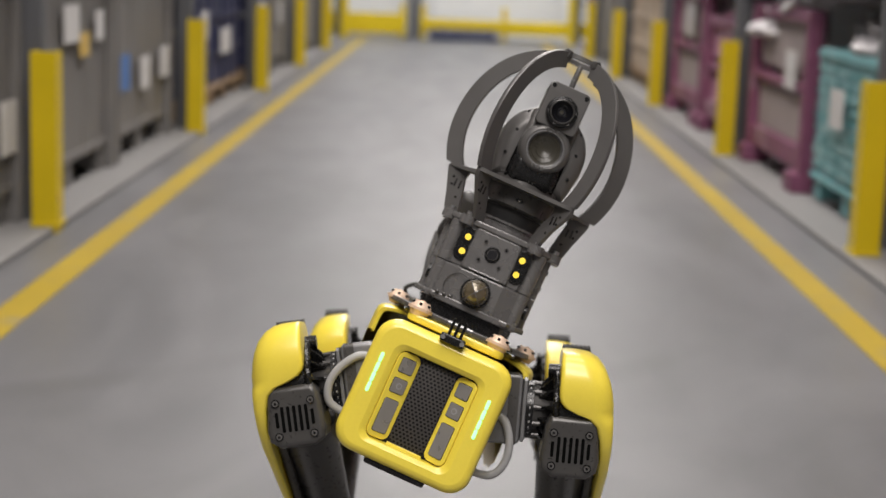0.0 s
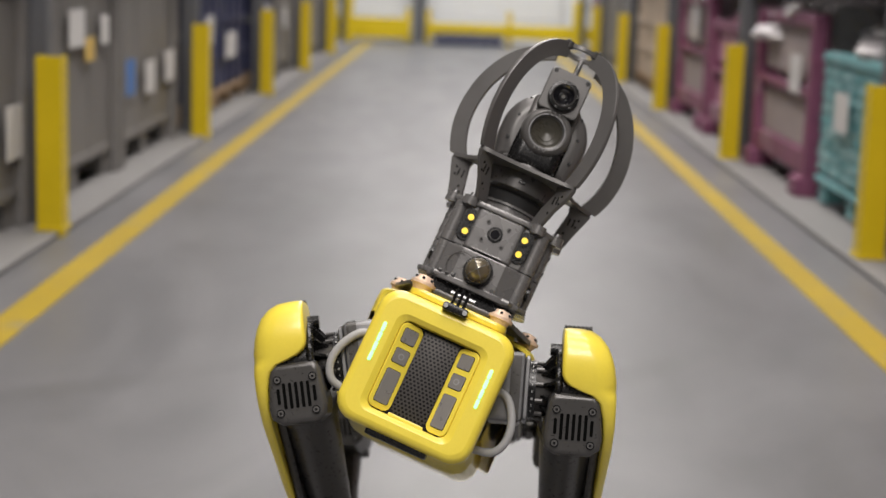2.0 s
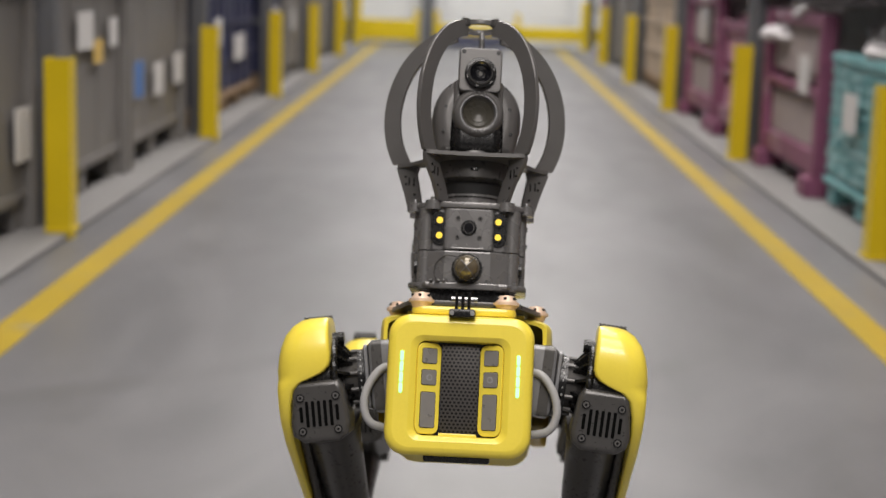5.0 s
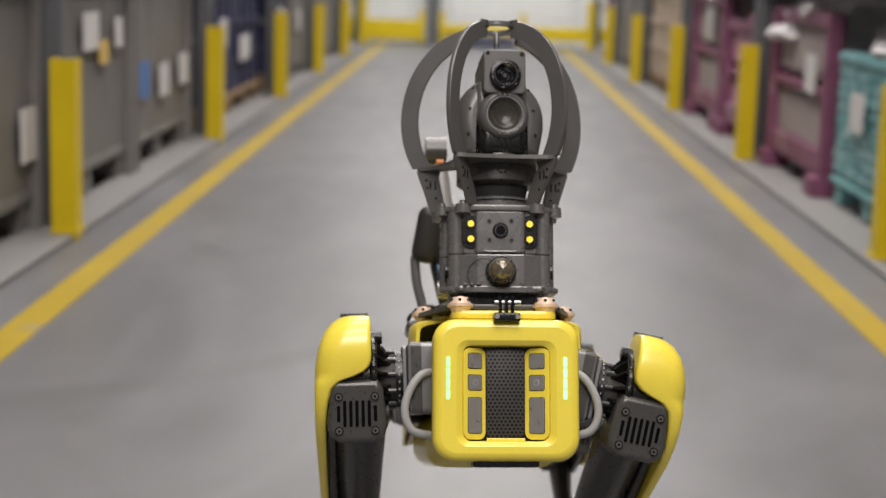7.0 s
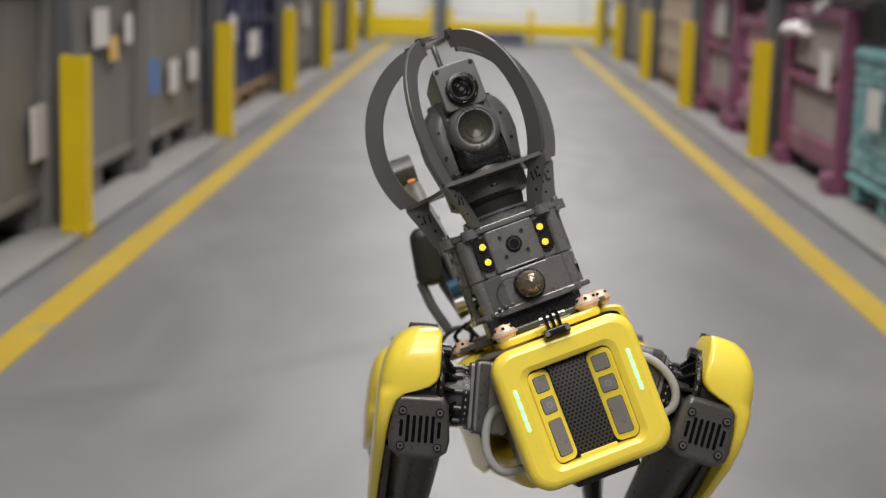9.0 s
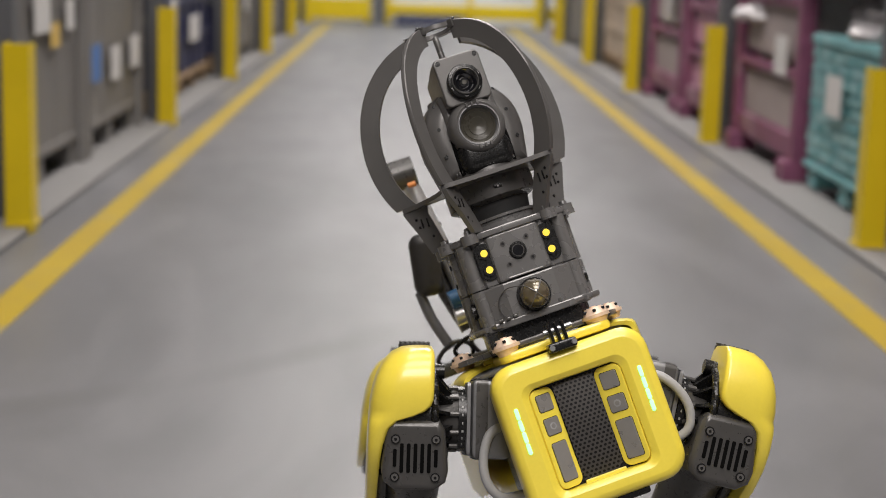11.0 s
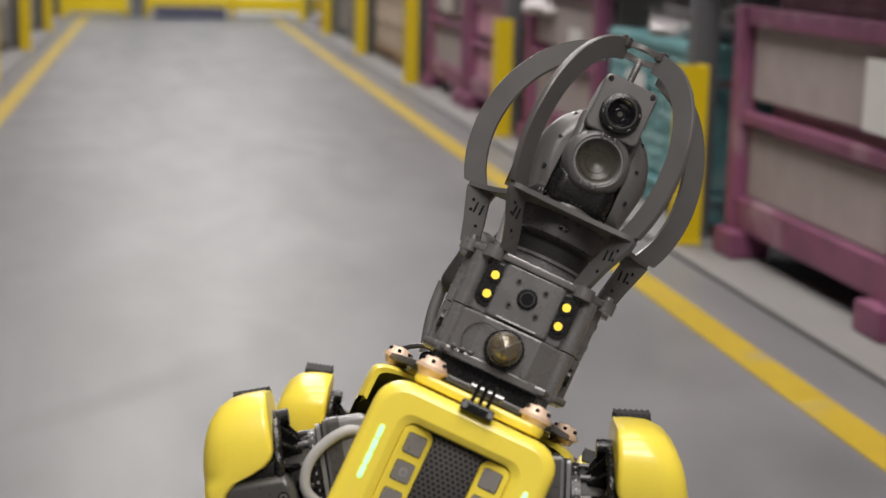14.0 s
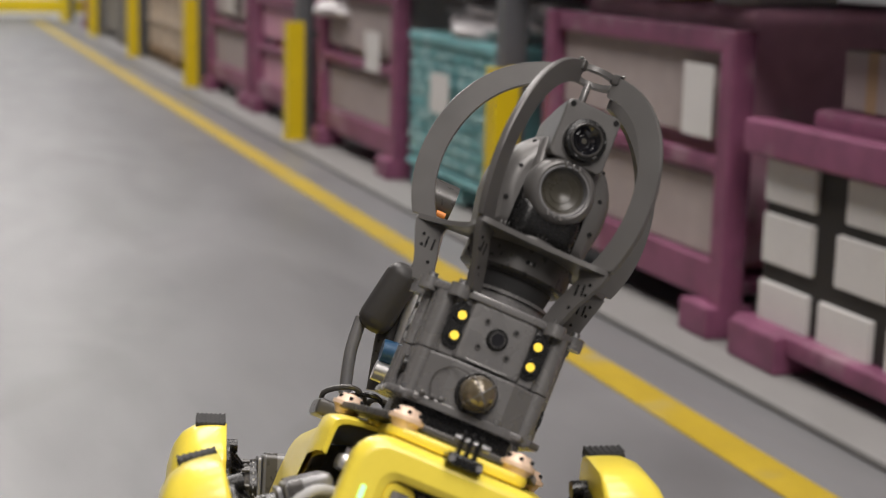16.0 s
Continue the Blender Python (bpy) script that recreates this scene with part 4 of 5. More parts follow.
for x, y, bx, by in BARS:
    radial = Vector((x, y - AX, 0)).normalized()
    side = radial.cross(Vector((0, 0, 1)))
    rf, rh = (Vector((bx, by, 0)) - axis).length, (Vector((x, y, 0)) - axis).length
    leg = bmesh.new()
    loft(leg, [[axis + radial * r + side * t * 0.0032 + Vector((0, 0, z)) for r, t in ((ri, -1), (ro, -1), (ro, 1), (ri, 1))] for z, ri, ro in ((0.26, rf - 0.016, rf + 0.006), (0.285, rf + 0.35 * (rh - rf) - 0.021, rf + 0.35 * (rh - rf) + 0.004), (0.312, rh - 0.033, rh - 0.004), (CAGE_Z - 0.005, rh - 0.036, rh - 0.001))], True, True)
    strut = part("cage_strut", leg, CAGE, robot)
    cage_parts.append(strut)
    for k, (back, z, hh) in enumerate(((0.022, 0.301, 0.006), (0.0295, 0.3, 0.006), (0.0175, 0.297, 0.0), (0.016, 0.308, 0.0), (0.031, 0.281, 0.0))):
        p = axis + radial * (rh - back) + Vector((0, 0, z))
        if hh:
            q = bmesh.new()
            loft(q, [[p + radial * (u * 0.0011) + side * (w * 0.0037) + Vector((0, 0, v * hh)) for u, v in ((-1, -1), (1, -1), (1, 1), (-1, 1))] for w in (-1, 1)], True, True)
            part("strut_slot", q, BLACK, strut)
        else:
            part("strut_hole", cyl(bmesh.new(), p - side * 0.0037, p + side * 0.0037, 0.0019, n=8), BLACK, strut)
    part("plate_bolt", cyl(bmesh.new(), axis + radial * (rh - 0.008) + Vector((0, 0, CAGE_Z)), axis + radial * (rh - 0.008) + Vector((0, 0, CAGE_Z + 0.0035)), 0.0036, n=8), CAGE, strut)
    # flat arched band, standing edgeways to the axis
    band, rows, wide = bmesh.new(), [], 0.134 if y < AX else 0.1425
    for i in range(37):
        f = i / 36
        ao, ai = radians(-28.5 + 108 * f), radians(-35 + 112 * f)
        ro, zo = wide * math.cos(ao) ** (0.84 if ao > 0 else 1), 0.395 + 0.1425 * math.sin(ao)
        ri, zi = (wide - 0.0255) * math.cos(ai) ** (0.84 if ai > 0 else 1), 0.395 + 0.119 * math.sin(ai)
        rows.append([axis + radial * r + side * t + Vector((0, 0, h)) for r, h, t in ((ro, zo, -0.0018), (ro - 0.0008, zo - 0.0004, -0.0033), (ri, zi, -0.0033), (ri, zi, 0.0033), (ro - 0.0008, zo - 0.0004, 0.0033), (ro, zo, 0.0018))])
    loft(band, rows, True, True)
    cage_parts.append(part("cage_band", band, CAGE, robot, "grey curved cage band", 30))
ring = bmesh.new()
loft(ring, [[(r * math.cos(2 * math.pi * k / 40), AX + r * math.sin(2 * math.pi * k / 40), z) for k in range(40)] for r, z in ((0.0235, 0.529), (0.0325, 0.529), (0.0325, 0.5345), (0.0235, 0.5345), (0.0235, 0.529))])
ring_ob = part("cage_ring", ring, CAGE, robot)
cage_parts.append(ring_ob)
for x, y, *_ in BARS:
    d = Vector((x, y - AX)).normalized()
    p = Vector((0, AX)) + d * 0.034
    part("ring_clamp", box(bmesh.new(), (p.x, p.y, 0.5305), (0.011, 0.012, 0.012), 0.0025, 2, Matrix.Rotation(math.atan2(d.y, d.x), 4, "Z")), GREY_DARK, ring_ob)
    q = Vector((0, AX)) + d * 0.039
    part("clamp_screw", cyl(bmesh.new(), (q.x, q.y, 0.536), (q.x, q.y, 0.537), 0.0026, n=10), STEEL, ring_ob)
for ob in cage_parts:
    ob.matrix_basis = Matrix.Translation(axis) @ Matrix.Rotation(radians(3.5), 4, "Z") @ Matrix.Translation(-axis)
part("head_rod", cyl(bmesh.new(), (0.003, AX + 0.02, 0.45), (0.003, AX + 0.024, 0.530), 0.0042, n=14), GREY, robot)

# camera head
head = bmesh.new()
turn = Matrix(((0, 0, 1, 0), (1, 0, 0, 0), (0, 1, 0, 0), (0, 0, 0, 1)))
bell = [(0.064 * math.cos(radians(a)), 0.388 + 0.064 * math.sin(radians(a))) for a in range(0, 181, 6)] + [(-0.064, 0.375), (-0.056, 0.332), (0.056, 0.332), (0.064, 0.375)]
b = bmesh.new()
prism(b, bell, 0.092, 0.022, None, 6)
merge(head, b, Matrix.Translation((0, AX + 0.048, 0)) @ ABOUT_Y)
yoke = part("head_yoke", head, CAGE, robot, "", 35)
for s in (-1, 1):
    for x, z, y in ((0.0485, 0.364, -0.0432), (0.046, 0.4, -0.0425), (0.04, 0.431, -0.0355)):
        facing_disc("yoke_screw", s * x, AX + y + 0.004, AX + y - 0.0012, z, 0.0024, BLACK, yoke, n=10)
# solid block, its colour painting the shaded gap round the tilt body
part("head_cavity", prism(bmesh.new(), [(-0.037, 0.334), (0.037, 0.334), (0.038, 0.36), (0.0365, 0.395), (0.029, 0.43), (-0.029, 0.43), (-0.0365, 0.395), (-0.038, 0.36)], 0.03, 0.003, Matrix.Translation((0, AX - 0.0165, 0)) @ ABOUT_Y), OPENING_SHADE, robot)
tilt = bmesh.new()
b = bmesh.new()
shape = [(0.03, 0.352), (-0.038, 0.352), (-0.046, 0.36), (-0.0495, 0.374), (-0.0505, 0.388), (-0.0505, 0.408), (-0.0485, 0.426), (-0.046, 0.44), (0.03, 0.45)]
prism(b, shape, 0.072, 0.008, None, 4)
merge(tilt, b, Matrix.Translation((-0.036, AX, 0)) @ turn)
loft(tilt, [[(x, AX + y, z) for x, z in rrect(hw, hh, 0.0075, 5, 0, 0.4505)] for y, hw, hh in ((0.03, 0.026, 0.024), (-0.03, 0.0298, 0.0305), (-0.063, 0.0308, 0.0322), (-0.0655, 0.0302, 0.0316), (-0.0665, 0.0288, 0.0302))], True, True)
tilt_ob = part("tilt_body", tilt, CAGE, robot, "", 35)
YF = AX - 0.0665


def turned(name, z, prof, material, parent, label="", n=40):
    """A turned ring or cup round an axis along y; prof gives radius and y."""
    bm = bmesh.new()
    loft(bm, [[(r * math.cos(2 * math.pi * k / n), y, z + r * math.sin(2 * math.pi * k / n)) for k in range(n)] for r, y in prof])
    return part(name, bm, material, parent, label)


turned("zoom_lens_rim", 0.4445, ((0.0224, YF + 0.002), (0.0224, YF - 0.007), (0.0215, YF - 0.0086), (0.0179, YF - 0.0092), (0.0173, YF - 0.0078)), BLACK, tilt_ob)
turned("zoom_lens_ring", 0.4445, ((0.0174, YF - 0.005), (0.0174, YF - 0.01), (0.0163, YF - 0.0106), (0.0154, YF - 0.0094), (0.015, YF - 0.007)), GREY_DARK, tilt_ob)
turned("zoom_lens_cup", 0.4445, ((0.0152, YF - 0.0088), (0.0143, YF - 0.0078), (0.0109, YF - 0.0038), (0.0103, YF - 0.0042), (0.0066, YF - 0.0008), (0.006, YF - 0.0012)), LENS, tilt_ob, "dark camera lens glass")
facing_disc("zoom_lens_core", 0, YF + 0.001, YF - 0.001, 0.4445, 0.0063, LENS, tilt_ob, 0.0055, 24)
facing_disc("zoom_lens_pupil", 0, YF - 0.0008, YF - 0.0014, 0.4445, 0.003, IRLENS, tilt_ob, None, 20)
for k in range(6):
    a = k * math.pi / 3 + 0.3
    part("lens_notch", box(bmesh.new(), (0.0198 * math.cos(a), YF - 0.0091, 0.4445 + 0.0198 * math.sin(a)), (0.0042, 0.0012, 0.0011), 0, 1, Matrix.Rotation(math.pi / 2 - a, 4, "Y")), GREY, tilt_ob)
for sx in (-1, 1):
    facing_disc("head_screw", sx * 0.0247, YF + 0.001, YF - 0.0008, 0.4762, 0.0031, BLACK, tilt_ob, n=12)
turned("thermal_pod", 0.389, ((0.0372, YF + 0.026), (0.0368, YF + 0.012), (0.0348, YF + 0.0045), (0.0318, YF + 0.0008), (0.0285, YF - 0.0006), (0.024, YF + 0.001)), CAGE, tilt_ob)
turned("thermal_rim", 0.388, ((0.029, YF + 0.008), (0.0275, YF + 0.001), (0.0262, YF - 0.001), (0.0252, YF - 0.001), (0.0228, YF + 0.005), (0.0222, YF + 0.0065)), HIPGREY, tilt_ob)
turned("thermal_glass", 0.388, ((0.0226, YF + 0.0045), (0.019, YF + 0.0072), (0.0185, YF + 0.0066), (0.012, YF + 0.0098), (0.0115, YF + 0.0092), (0.006, YF + 0.0112), (0.0004, YF + 0.0116)), IRLENS, tilt_ob, "dull bronze thermal lens")
part("lower_shroud", box(bmesh.new(), (0, AX - 0.0345, 0.353), (0.0705, 0.052, 0.043), 0.014, 4), BLACK, tilt_ob)
for z, up in ((0.4155, 1), (0.3612, -1)):
    for k in (-1, 0, 1):
        part("thermal_tooth", box(bmesh.new(), (k * 0.0072, YF + 0.001, z), (0.0034, 0.006, 0.0065), 0.0012), CAGE, tilt_ob)
for ob in list(robot.children):
    if ob.name.split(".")[0] in ("head_yoke", "head_cavity", "tilt_body"):
        ob.matrix_basis = Matrix.Translation((0, AX, 0)) @ Matrix.Rotation(radians(5.5), 4, "Z") @ Matrix.Translation((0, -AX, 0))

# folded arm and cables on the robot's back
part("rear_bracket", box(bmesh.new(), (-0.04, 0.43, 0.112), (0.16, 0.1, 0.02), 0.005), GREY_DARK, robot)
pad = bmesh.new()
box(pad, (0, 0, 0), (0.045, 0.04, 0.095), 0.018, 4, pose(0, 0, 0, 6, 10, 0))
merge(padbm := bmesh.new(), pad, Matrix.Translation((-0.09, 0.42, 0.25)))
part("rear_pad", padbm, PADMAT, robot, "dark grey rear fairing")
for pts, r, m, nm in (([(-0.075, 0.43, 0.395), (-0.062, 0.43, 0.30), (-0.05, 0.43, 0.2)], 0.013, ALU, "rear_link"), ([(-0.112, 0.43, 0.215), (-0.108, 0.43, 0.17), (-0.095, 0.43, 0.12)], 0.008, HIPGREY, "rear_link"), ([(-0.06, 0.45, 0.31), (-0.075, 0.45, 0.24), (-0.055, 0.45, 0.14)], 0.016, GREY_DARK, "rear_link")):
    part(nm, tube(bmesh.new(), pts, r, 14, 5), m, robot)
joint = bmesh.new()
cyl(joint, (-0.095, 0.43, 0.392), (-0.06, 0.43, 0.392), 0.024, n=28)
part("rear_joint", joint, GREY_DARK, robot)
part("rear_marker", cyl(bmesh.new(), (-0.078, 0.405, 0.37), (-0.066, 0.405, 0.37), 0.004, n=16), AMBER, robot)
part("blue_ring", cyl(bmesh.new(), (-0.075, 0.41, 0.185), (-0.03, 0.41, 0.19), 0.015, n=24), BLUE, robot, "blue joint ring")
part("white_collar", cyl(bmesh.new(), (-0.075, 0.41, 0.16), (-0.035, 0.41, 0.16), 0.013, n=24), ALU, robot)
for k in range(5):
    x = -0.1 + 0.028 * k
    part("rear_cable", tube(bmesh.new(), [(x, 0.46, 0.11), (x - 0.015, 0.43, 0.13 + 0.006 * k), (x + 0.015, 0.41, 0.148), (x + 0.04, 0.44, 0.135), (x + 0.035, 0.47, 0.11)], 0.0034, 8, 5), BLACK if k % 2 else GREY_DARK, robot)

REAR = {"rear_pad", "rear_link", "rear_joint", "rear_marker", "blue_ring", "white_collar"}
for ob in list(robot.children):
    if ob.name.split(".")[0] in REAR:
        ob.matrix_basis = Matrix.Translation((0.008, 0.045, 0.022))

# legs
HIP_X, HIP_Z, OFF, FRONT_Y, REAR_Y, THIGH, SHIN, TH0 = 0.055, 0.018, 0.158, 0.095, 0.695, 0.32, 0.335, radians(46)
KNEE = Vector((0, THIGH * math.sin(TH0), -THIGH * math.cos(TH0)))


def hip_unit(s):
    """Hip motor between trunk and leg; its axis runs along y, the leg stands out along x."""
    h = new("hip")
    h.parent = robot
    bm = bmesh.new()
    box(bm, (s * 0.05, 0.015, 0.0), (0.05, 0.09, 0.098), 0.008)
    box(bm, (s * 0.078, 0.015, 0.0), (0.008, 0.082, 0.09), 0.006)
    part("hip_motor", bm, HIPGREY, h)
    part("motor_seam", box(bmesh.new(), (s * 0.062, 0.015, 0), (0.0015, 0.0915, 0.0995), 0.008), GREY_DARK, h)
    part("label_band", cyl(bmesh.new(), (s * 0.081, 0.01, 0), (s * 0.0905, 0.01, 0), 0.041, n=36), BLACK, h)
    for k in range(9):
        a = radians(-62 + 14 * k)
        bar = bmesh.new()
        box(bar, (0, 0, 0), (0.0014 if k % 3 else 0.0026, 0.0008, 0.003), 0, 1, Matrix.Rotation(a, 4, "X"))
        merge(b2 := bmesh.new(), bar, Matrix.Translation((s * 0.0857, 0.01 - 0.0412 * math.cos(a), -0.0412 * math.sin(a))))
        part("label_mark", b2, HOSE, h)
    part("hip_shaft", cyl(bmesh.new(), (s * 0.09, 0.01, 0), (s * 0.118, 0.01, 0), 0.036, 0.03, 32), GREY_DARK, h)
    for k in range(7):
        a = radians(-110 + 34 * k)
        part("shaft_bolt", cyl(bmesh.new(), (s * 0.0905, 0.01 - 0.039 * math.cos(a), -0.039 * math.sin(a)), (s * 0.101, 0.01 - 0.039 * math.cos(a), -0.039 * math.sin(a)), 0.003, n=8), GREY_DARK, h)
    for k in range(8):
        a = radians(-70 + 26 * k)
        d = Vector((0, -math.cos(a), math.sin(a)))
        fin = bmesh.new()
        side = Vector((1, 0, 0)).cross(d)
        pts = [(0.094, 0.03), (0.128, 0.026), (0.128, 0.058), (0.119, 0.060)]
        loft(fin, [[Vector((s * x, 0.01, 0)) + d * r + side * t for x, r in pts] for t in (-0.002, 0.002)], True, True)
        part("hip_rib", fin, BLACK, h)
    rim = bmesh.new()
    arc = [(s * 0.121, 0.01 - 0.058 * math.cos(radians(a)), 0.058 * math.sin(radians(a))) for a in range(-75, 120, 12)]
    tube(rim, arc, 0.0052, 8, 2)
    cyl(rim, (s * 0.124, 0.01, 0), (s * 0.14, 0.01, 0), 0.054, n=32)
    part("hip_rim", rim, BLACK, h)
    part("hip_knob", cyl(bmesh.new(), (s * 0.108, -0.002, 0.058), (s * 0.126, -0.002, 0.058), 0.009, n=16), BLACK, h)
    return h


def upper_leg(s, front):
    u = new("upper_leg")
    u.parent = robot
    cap = bmesh.new()
    down = KNEE.normalized()
    rows = []
    for z, xi, xo, yf, yb in ((0.0705, -0.027, -0.006, -0.018, 0.016), (0.0685, -0.033, 0.006, -0.034, 0.03), (0.062, -0.034, 0.018, -0.045, 0.041), (0.050, -0.034, 0.0285, -0.0535, 0.047), (0.035, -0.034, 0.0355, -0.0585, 0.049), (0.02, -0.034, 0.0398, -0.061, 0.05),
                              (0.010, -0.0335, 0.0415, -0.061, 0.05), (0.003, -0.031, 0.043, -0.0608, 0.05), (-0.004, -0.024, 0.0433, -0.0605, 0.051), (-0.010, -0.011, 0.0435, -0.06, 0.052), (-0.016, 0.008, 0.0437, -0.0592, 0.055), (-0.026, 0.0195, 0.044, -0.0578, 0.058),
                              (-0.047, 0.0262, 0.0445, -0.053, 0.07), (-0.07, 0.029, 0.0445, -0.043, 0.095), (-0.1, 0.0305, 0.044, -0.018, 0.135), (-0.145, 0.0312, 0.043, 0.045, 0.19), (-0.19, 0.031, 0.042, 0.105, 0.235), (-0.235, 0.0305, 0.041, 0.175, 0.265)):
        ro, ri = min(0.03, (xo - xi) * 0.6, (yb - yf) * 0.45), min(0.006, (xo - xi) * 0.3)
        row = []
        for cx, cy, r, a0 in ((xo - ro, yb - ro, ro, 0), (xi + ri, yb - ri, ri, 90), (xi + ri, yf + ri, ri, 180), (xo - ro, yf + ro, ro, 270)):
            row += [(s * (cx + r * math.cos(radians(a0 + 15 * i))), cy + r * math.sin(radians(a0 + 15 * i)), z) for i in range(7)]
        rows.append(row)
    loft(cap, rows, True, True)
    part("leg_cover", cap, YELLOW, u, "", 50)
    part("cover_tab", box(bmesh.new(), (s * -0.012, 0.034, 0.064), (0.04, 0.026, 0.016), 0.004), RUBBER, u)
    for k in range(7):
        part("tab_groove", box(bmesh.new(), (s * (-0.03 + 0.006 * k), 0.034, 0.0722), (0.0028, 0.022, 0.001), 0.0003), RUBBER, u)
    part("shoulder_core", cyl(bmesh.new(), (s * -0.031, 0, 0), (s * 0.03, 0, 0), 0.05, n=32), BLACK, u)
    # vented motor cap below the shoulder
    face = [(-0.036, 0.03), (-0.029, 0.042), (0.029, 0.042), (0.036, 0.03), (0.041, -0.018), (0.038, -0.033), (0.024, -0.043), (-0.024, -0.043), (-0.038, -0.033), (-0.041, -0.018)]
    b = bmesh.new()
    prism(b, face, 0.085, 0.009, None, 4)
    merge(mb := bmesh.new(), b, Matrix.Translation((s * -0.013, 0.028, -0.058)) @ ABOUT_Y)
    box(mb, (s * -0.013, -0.02, -0.03), (0.066, 0.05, 0.032), 0.012, 3, pose(0, 0, 0, 25, 0, 0))
    part("motor_cap", mb, GREY_DARK, u, "dark grey vented motor cap")
    # raised bars, the slots' inner shade put into their colour
    for k in range(7):
        hh = 0.0178 if 0 < k < 6 else 0.0108
        part("vent_slot", prism(bmesh.new(), rrect(0.0022, hh, 0.0016, 3, s * -0.013 + (k - 3) * 0.0083, -0.061), 0.0012, 0, Matrix.Translation((0, -0.0568, 0)) @ ABOUT_Y), OPENING_SHADE, u)
    for sx, z in ((-0.0245, -0.038), (0.0245, -0.038), (-0.0245, -0.084), (0.0245, -0.084)):
        part("cap_screw", cyl(bmesh.new(), (s * -0.013 + sx, -0.054, z), (s * -0.013 + sx, -0.0592, z), 0.0058, n=16), BLACK, u)
        part("screw_head", cyl(bmesh.new(), (s * -0.013 + sx, -0.0585, z), (s * -0.013 + sx, -0.0602, z), 0.0042, n=14), CAGE, u)
        part("screw_socket", cyl(bmesh.new(), (s * -0.013 + sx, -0.0598, z), (s * -0.013 + sx, -0.0606, z), 0.002, n=6), BLACK, u)
    for ob in u.children:
        if not ob.name.startswith("shoulder_core"):
            ob.matrix_basis = Matrix.Translation((0, 0, 0.019))
    # thigh
    th = bmesh.new()
    start = down * 0.068 + Vector((s * -0.014, -0.004, -0.004))
    cyl(th, start, KNEE * 0.93 + Vector((s * -0.014, 0, 0)), 0.0425, 0.031, 32)
    cyl(th, start - down * 0.004, start + down * 0.012, 0.0455, 0.0455, 32)
    cyl(th, KNEE + Vector((s * -0.035, 0, 0)), KNEE + Vector((s * 0.03, 0, 0)), 0.032, n=28)
    part("thigh_tube", th, GREY_DARK, u)
    part("thigh_liner", box(bmesh.new(), KNEE * 0.58 + Vector((s * 0.0235, 0.006, 0)), (0.012, 0.085, 0.235), 0.004, 2, Matrix.Rotation(TH0, 4, "X")), GREY_DARK, u)
    return u


def lower_leg(s):
    w = new("lower_leg")
    w.parent = robot
    bm = bmesh.new()
    loft(bm, [[(a * hx, cy + b * hy, z) for a, b in ((-1, -0.5), (-0.5, -1), (0.5, -1), (1, -0.5), (1, 0.5), (0.5, 1), (-0.5, 1), (-1, 0.5))] for hx, hy, cy, z in ((0.02, 0.03, 0.0, 0.02), (0.02, 0.03, 0.008, -0.03), (0.016, 0.022, 0.01, -0.1), (0.014, 0.016, 0.004, -0.2), (0.013, 0.014, 0, -0.31))], True, True)
    part("shin", bm, GREY_DARK, w)
    ft = bmesh.new()
    ball(ft, (0, 0, -SHIN), (0.027, 0.032, 0.032))
    part("foot", ft, RUBBER, w)
    return w


FOOT_X, FRONT_SPREAD, REAR_SPREAD, FRONT_FOOT_Y, REAR_FOOT_Y = -0.205, 0.155, 0.19, -0.96, -0.36
LEGS = []
for y0, floor_y in ((FRONT_Y, FRONT_FOOT_Y), (REAR_Y, REAR_FOOT_Y)):
    for s in (-1, 1):
        LEGS.append((s, y0, Vector((FOOT_X + s * (FRONT_SPREAD if y0 < 0.4 else REAR_SPREAD), floor_y, 0.032)), hip_unit(s), upper_leg(s, y0 < 0.4), lower_leg(s)))


def body_pose(x, y, z, yaw, pitch, roll):
    return Matrix.Translation((x, y, z)) @ Matrix.Rotation(radians(yaw), 4, "Z") @ Matrix.Rotation(radians(pitch), 4, "X") @ Matrix.Rotation(radians(roll), 4, "Y")


def leg_poses(body, s, y0, foot):
    """Poses of hip, upper and lower leg in the robot's space, with the foot planted."""
    d = body.inverted() @ foot - Vector((s * HIP_X, y0, HIP_Z))
    drop = math.sqrt(max(1e-6, d.x**2 + d.z**2 - OFF**2))
    have, want = math.atan2(-drop, s * OFF), math.atan2(d.z, d.x)
    hip = Matrix.Translation((s * HIP_X, y0, HIP_Z)) @ Matrix.Rotation(-(want - have), 4, "Y")
    reach = min(math.hypot(d.y, drop), THIGH + SHIN - 0.002)
    aim_ = math.atan2(d.y, drop)
    bend = math.acos(max(-1, min(1, (THIGH**2 + reach**2 - SHIN**2) / (2 * THIGH * reach))))
    th = aim_ + bend
    upper = hip @ Matrix.Translation((s * OFF, 0, 0)) @ Matrix.Rotation(th - TH0, 4, "X")
    ky, kz = THIGH * math.sin(th), -THIGH * math.cos(th)
    phi = math.atan2(d.y - ky, -( -drop - kz))
    lower = hip @ Matrix.Translation((s * OFF, ky, kz)) @ Matrix.Rotation(phi, 4, "X")
    return hip, upper, lower


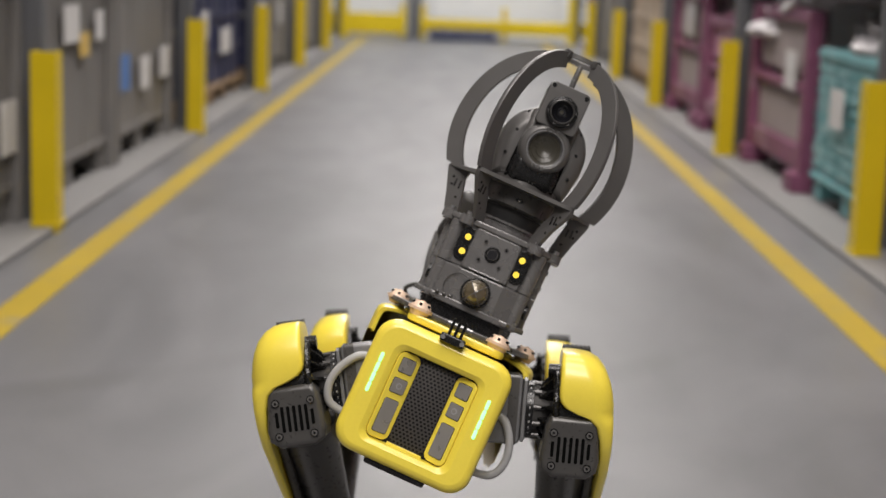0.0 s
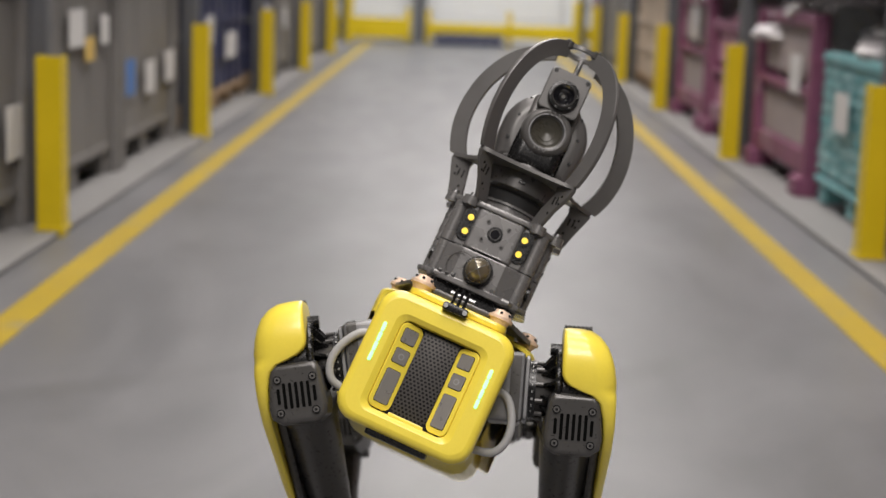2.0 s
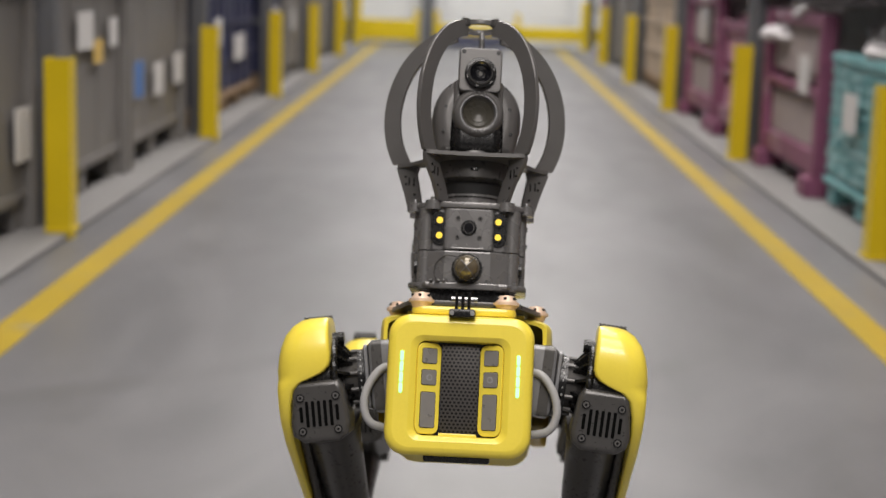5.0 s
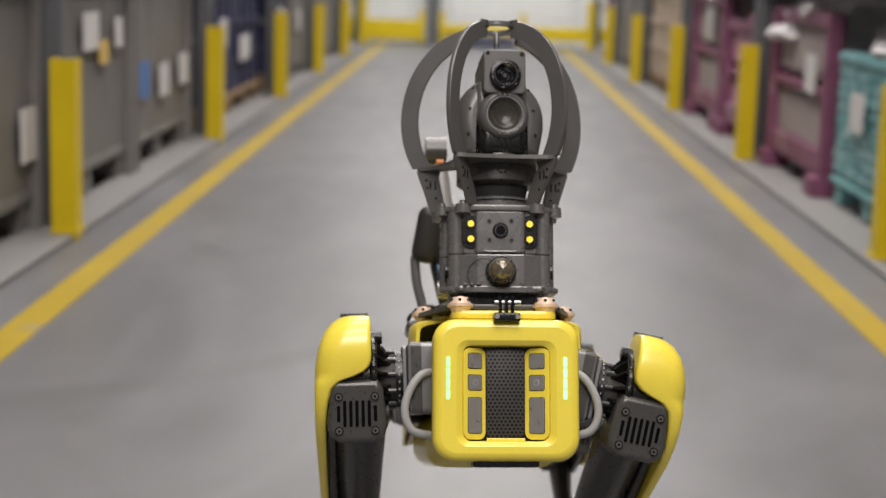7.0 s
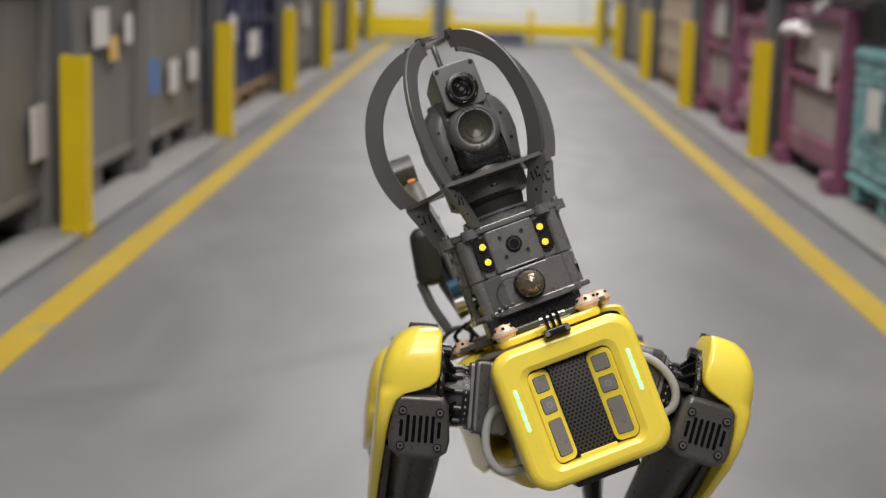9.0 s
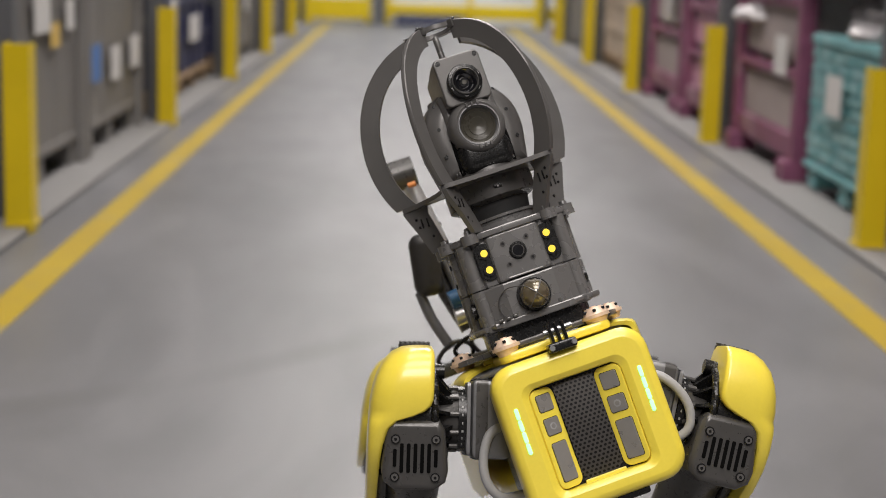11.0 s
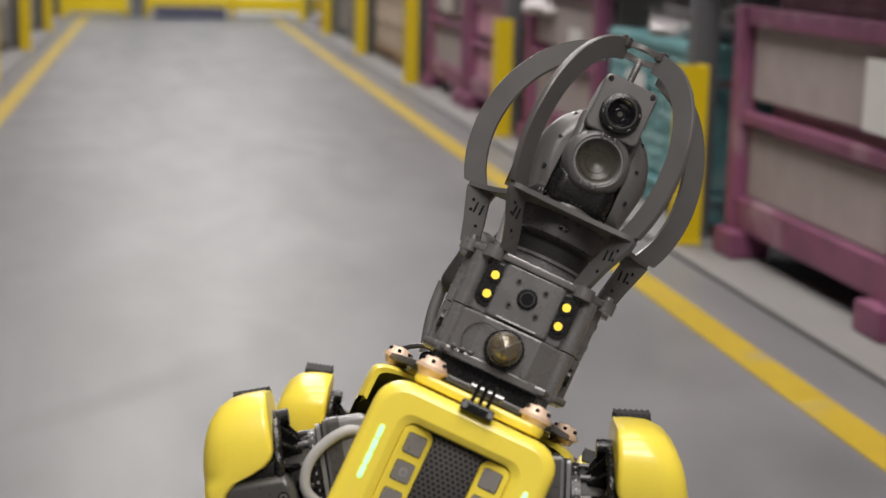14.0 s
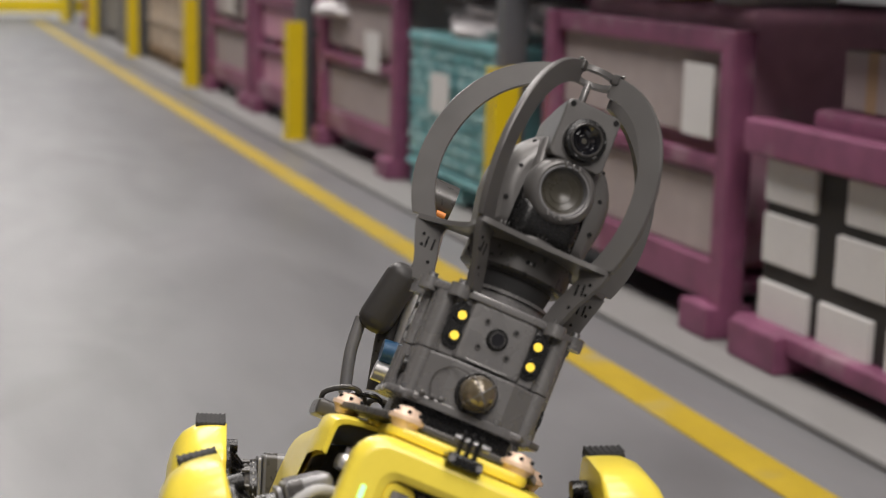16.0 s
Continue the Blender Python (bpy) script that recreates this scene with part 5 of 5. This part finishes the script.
# seconds, place of the front plate's middle, turn, pitch, roll (degrees)
BODY_ROWS = [
    (0, -0.248, -0.988, 0.522, -2.0, -13.1, 21.7),
    (0.5, -0.245, -0.987, 0.524, -1.3, -13.6, 22.2),
    (0.6, -0.245, -0.986, 0.527, -1.3, -13.8, 22.2),
    (0.7, -0.245, -0.987, 0.537, -1.3, -15.1, 22.2),
    (0.8, -0.246, -0.988, 0.547, -1.3, -16.6, 22.0),
    (1, -0.248, -0.988, 0.554, -1.3, -17.4, 22.1),
    (1.5, -0.249, -0.989, 0.568, -1.5, -19.3, 22.1),
    (2, -0.251, -0.989, 0.568, -2.1, -20.0, 21.8),
    (2.2, -0.250, -0.986, 0.567, -1.9, -19.9, 21.8),
    (2.3, -0.242, -0.986, 0.565, -1.9, -19.7, 15.4),
    (2.4, -0.227, -0.991, 0.564, -2.4, -19.3, 3.8),
    (2.5, -0.223, -0.990, 0.563, -2.3, -19.2, 0.6),
    (3, -0.214, -0.991, 0.559, -2.6, -18.7, -0.7),
    (3.2, -0.214, -0.992, 0.560, -3.2, -19.0, -1.0),
    (3.3, -0.214, -0.993, 0.559, -3.3, -18.9, -1.9),
    (3.4, -0.198, -0.990, 0.546, -3.1, -17.1, -13.5),
    (3.5, -0.192, -0.990, 0.542, -3.2, -16.5, -17.7),
    (3.6, -0.201, -0.989, 0.547, -3.2, -17.1, -11.5),
    (3.7, -0.213, -0.989, 0.553, -3.3, -17.8, -3.5),
    (3.8, -0.217, -0.989, 0.557, -3.3, -18.1, 0.1),
    (4, -0.216, -0.988, 0.556, -2.7, -17.6, 0.3),
    (5.2, -0.217, -0.989, 0.557, -2.6, -18.1, -0.2),
    (6.5, -0.217, -0.991, 0.558, -2.5, -18.7, -0.6),
    (7, -0.165, -0.988, 0.555, 4.2, -18.0, -0.6),
    (7.5, -0.162, -0.983, 0.554, 4.6, -17.6, -0.7),
    (7.7, -0.162, -0.987, 0.555, 4.3, -18.2, -1.0),
    (7.8, -0.159, -0.987, 0.555, 4.3, -18.3, -3.0),
    (7.9, -0.150, -0.987, 0.552, 4.7, -18.1, -10.6),
    (8, -0.132, -0.985, 0.544, 5.8, -17.6, -19.9),
    (8.5, -0.121, -0.986, 0.549, 6.0, -17.9, -21.2),
    (9, -0.110, -0.991, 0.552, 5.2, -16.0, -21.0),
    (11.5, -0.141, -1.013, 0.564, -0.0, -17.1, -19.5),
    (12, -0.175, -1.033, 0.567, -7.0, -15.6, -16.1),
    (12.1, -0.195, -1.033, 0.571, -8.5, -15.5, -13.8),
    (12.2, -0.211, -1.032, 0.573, -9.8, -15.5, -10.4),
    (12.3, -0.225, -1.033, 0.576, -10.8, -15.6, -6.4),
    (12.5, -0.241, -1.039, 0.582, -12.3, -16.0, 2.5),
    (12.6, -0.265, -1.042, 0.588, -12.3, -16.1, 12.5),
    (12.7, -0.283, -1.044, 0.592, -12.3, -16.2, 20.4),
    (12.8, -0.292, -1.045, 0.595, -12.0, -16.3, 24.3),
    (13, -0.292, -1.042, 0.595, -11.0, -16.6, 25.4),
    (13.5, -0.293, -1.057, 0.606, -11.1, -18.0, 23.8),
    (14, -0.285, -1.084, 0.606, -10.8, -18.0, 23.7),
    (14.5, -0.284, -1.110, 0.610, -10.4, -18.2, 23.9),
    (15, -0.281, -1.138, 0.613, -10.1, -18.1, 23.9),
    (15.5, -0.296, -1.142, 0.616, -10.0, -18.3, 24.0),
    (16, -0.305, -1.146, 0.613, -9.9, -18.2, 23.9),
]


def motions():
    rows = [(t, body_pose(*r)) for t, *r in BODY_ROWS]
    walk(robot, rows)
    for s, y0, foot, hip, upper, lower in LEGS:
        posed = [(t, leg_poses(m, s, y0, foot)) for t, m in rows]
        for k, ob in enumerate((hip, upper, lower)):
            walk(ob, [(t, p[k]) for t, p in posed])


motions()
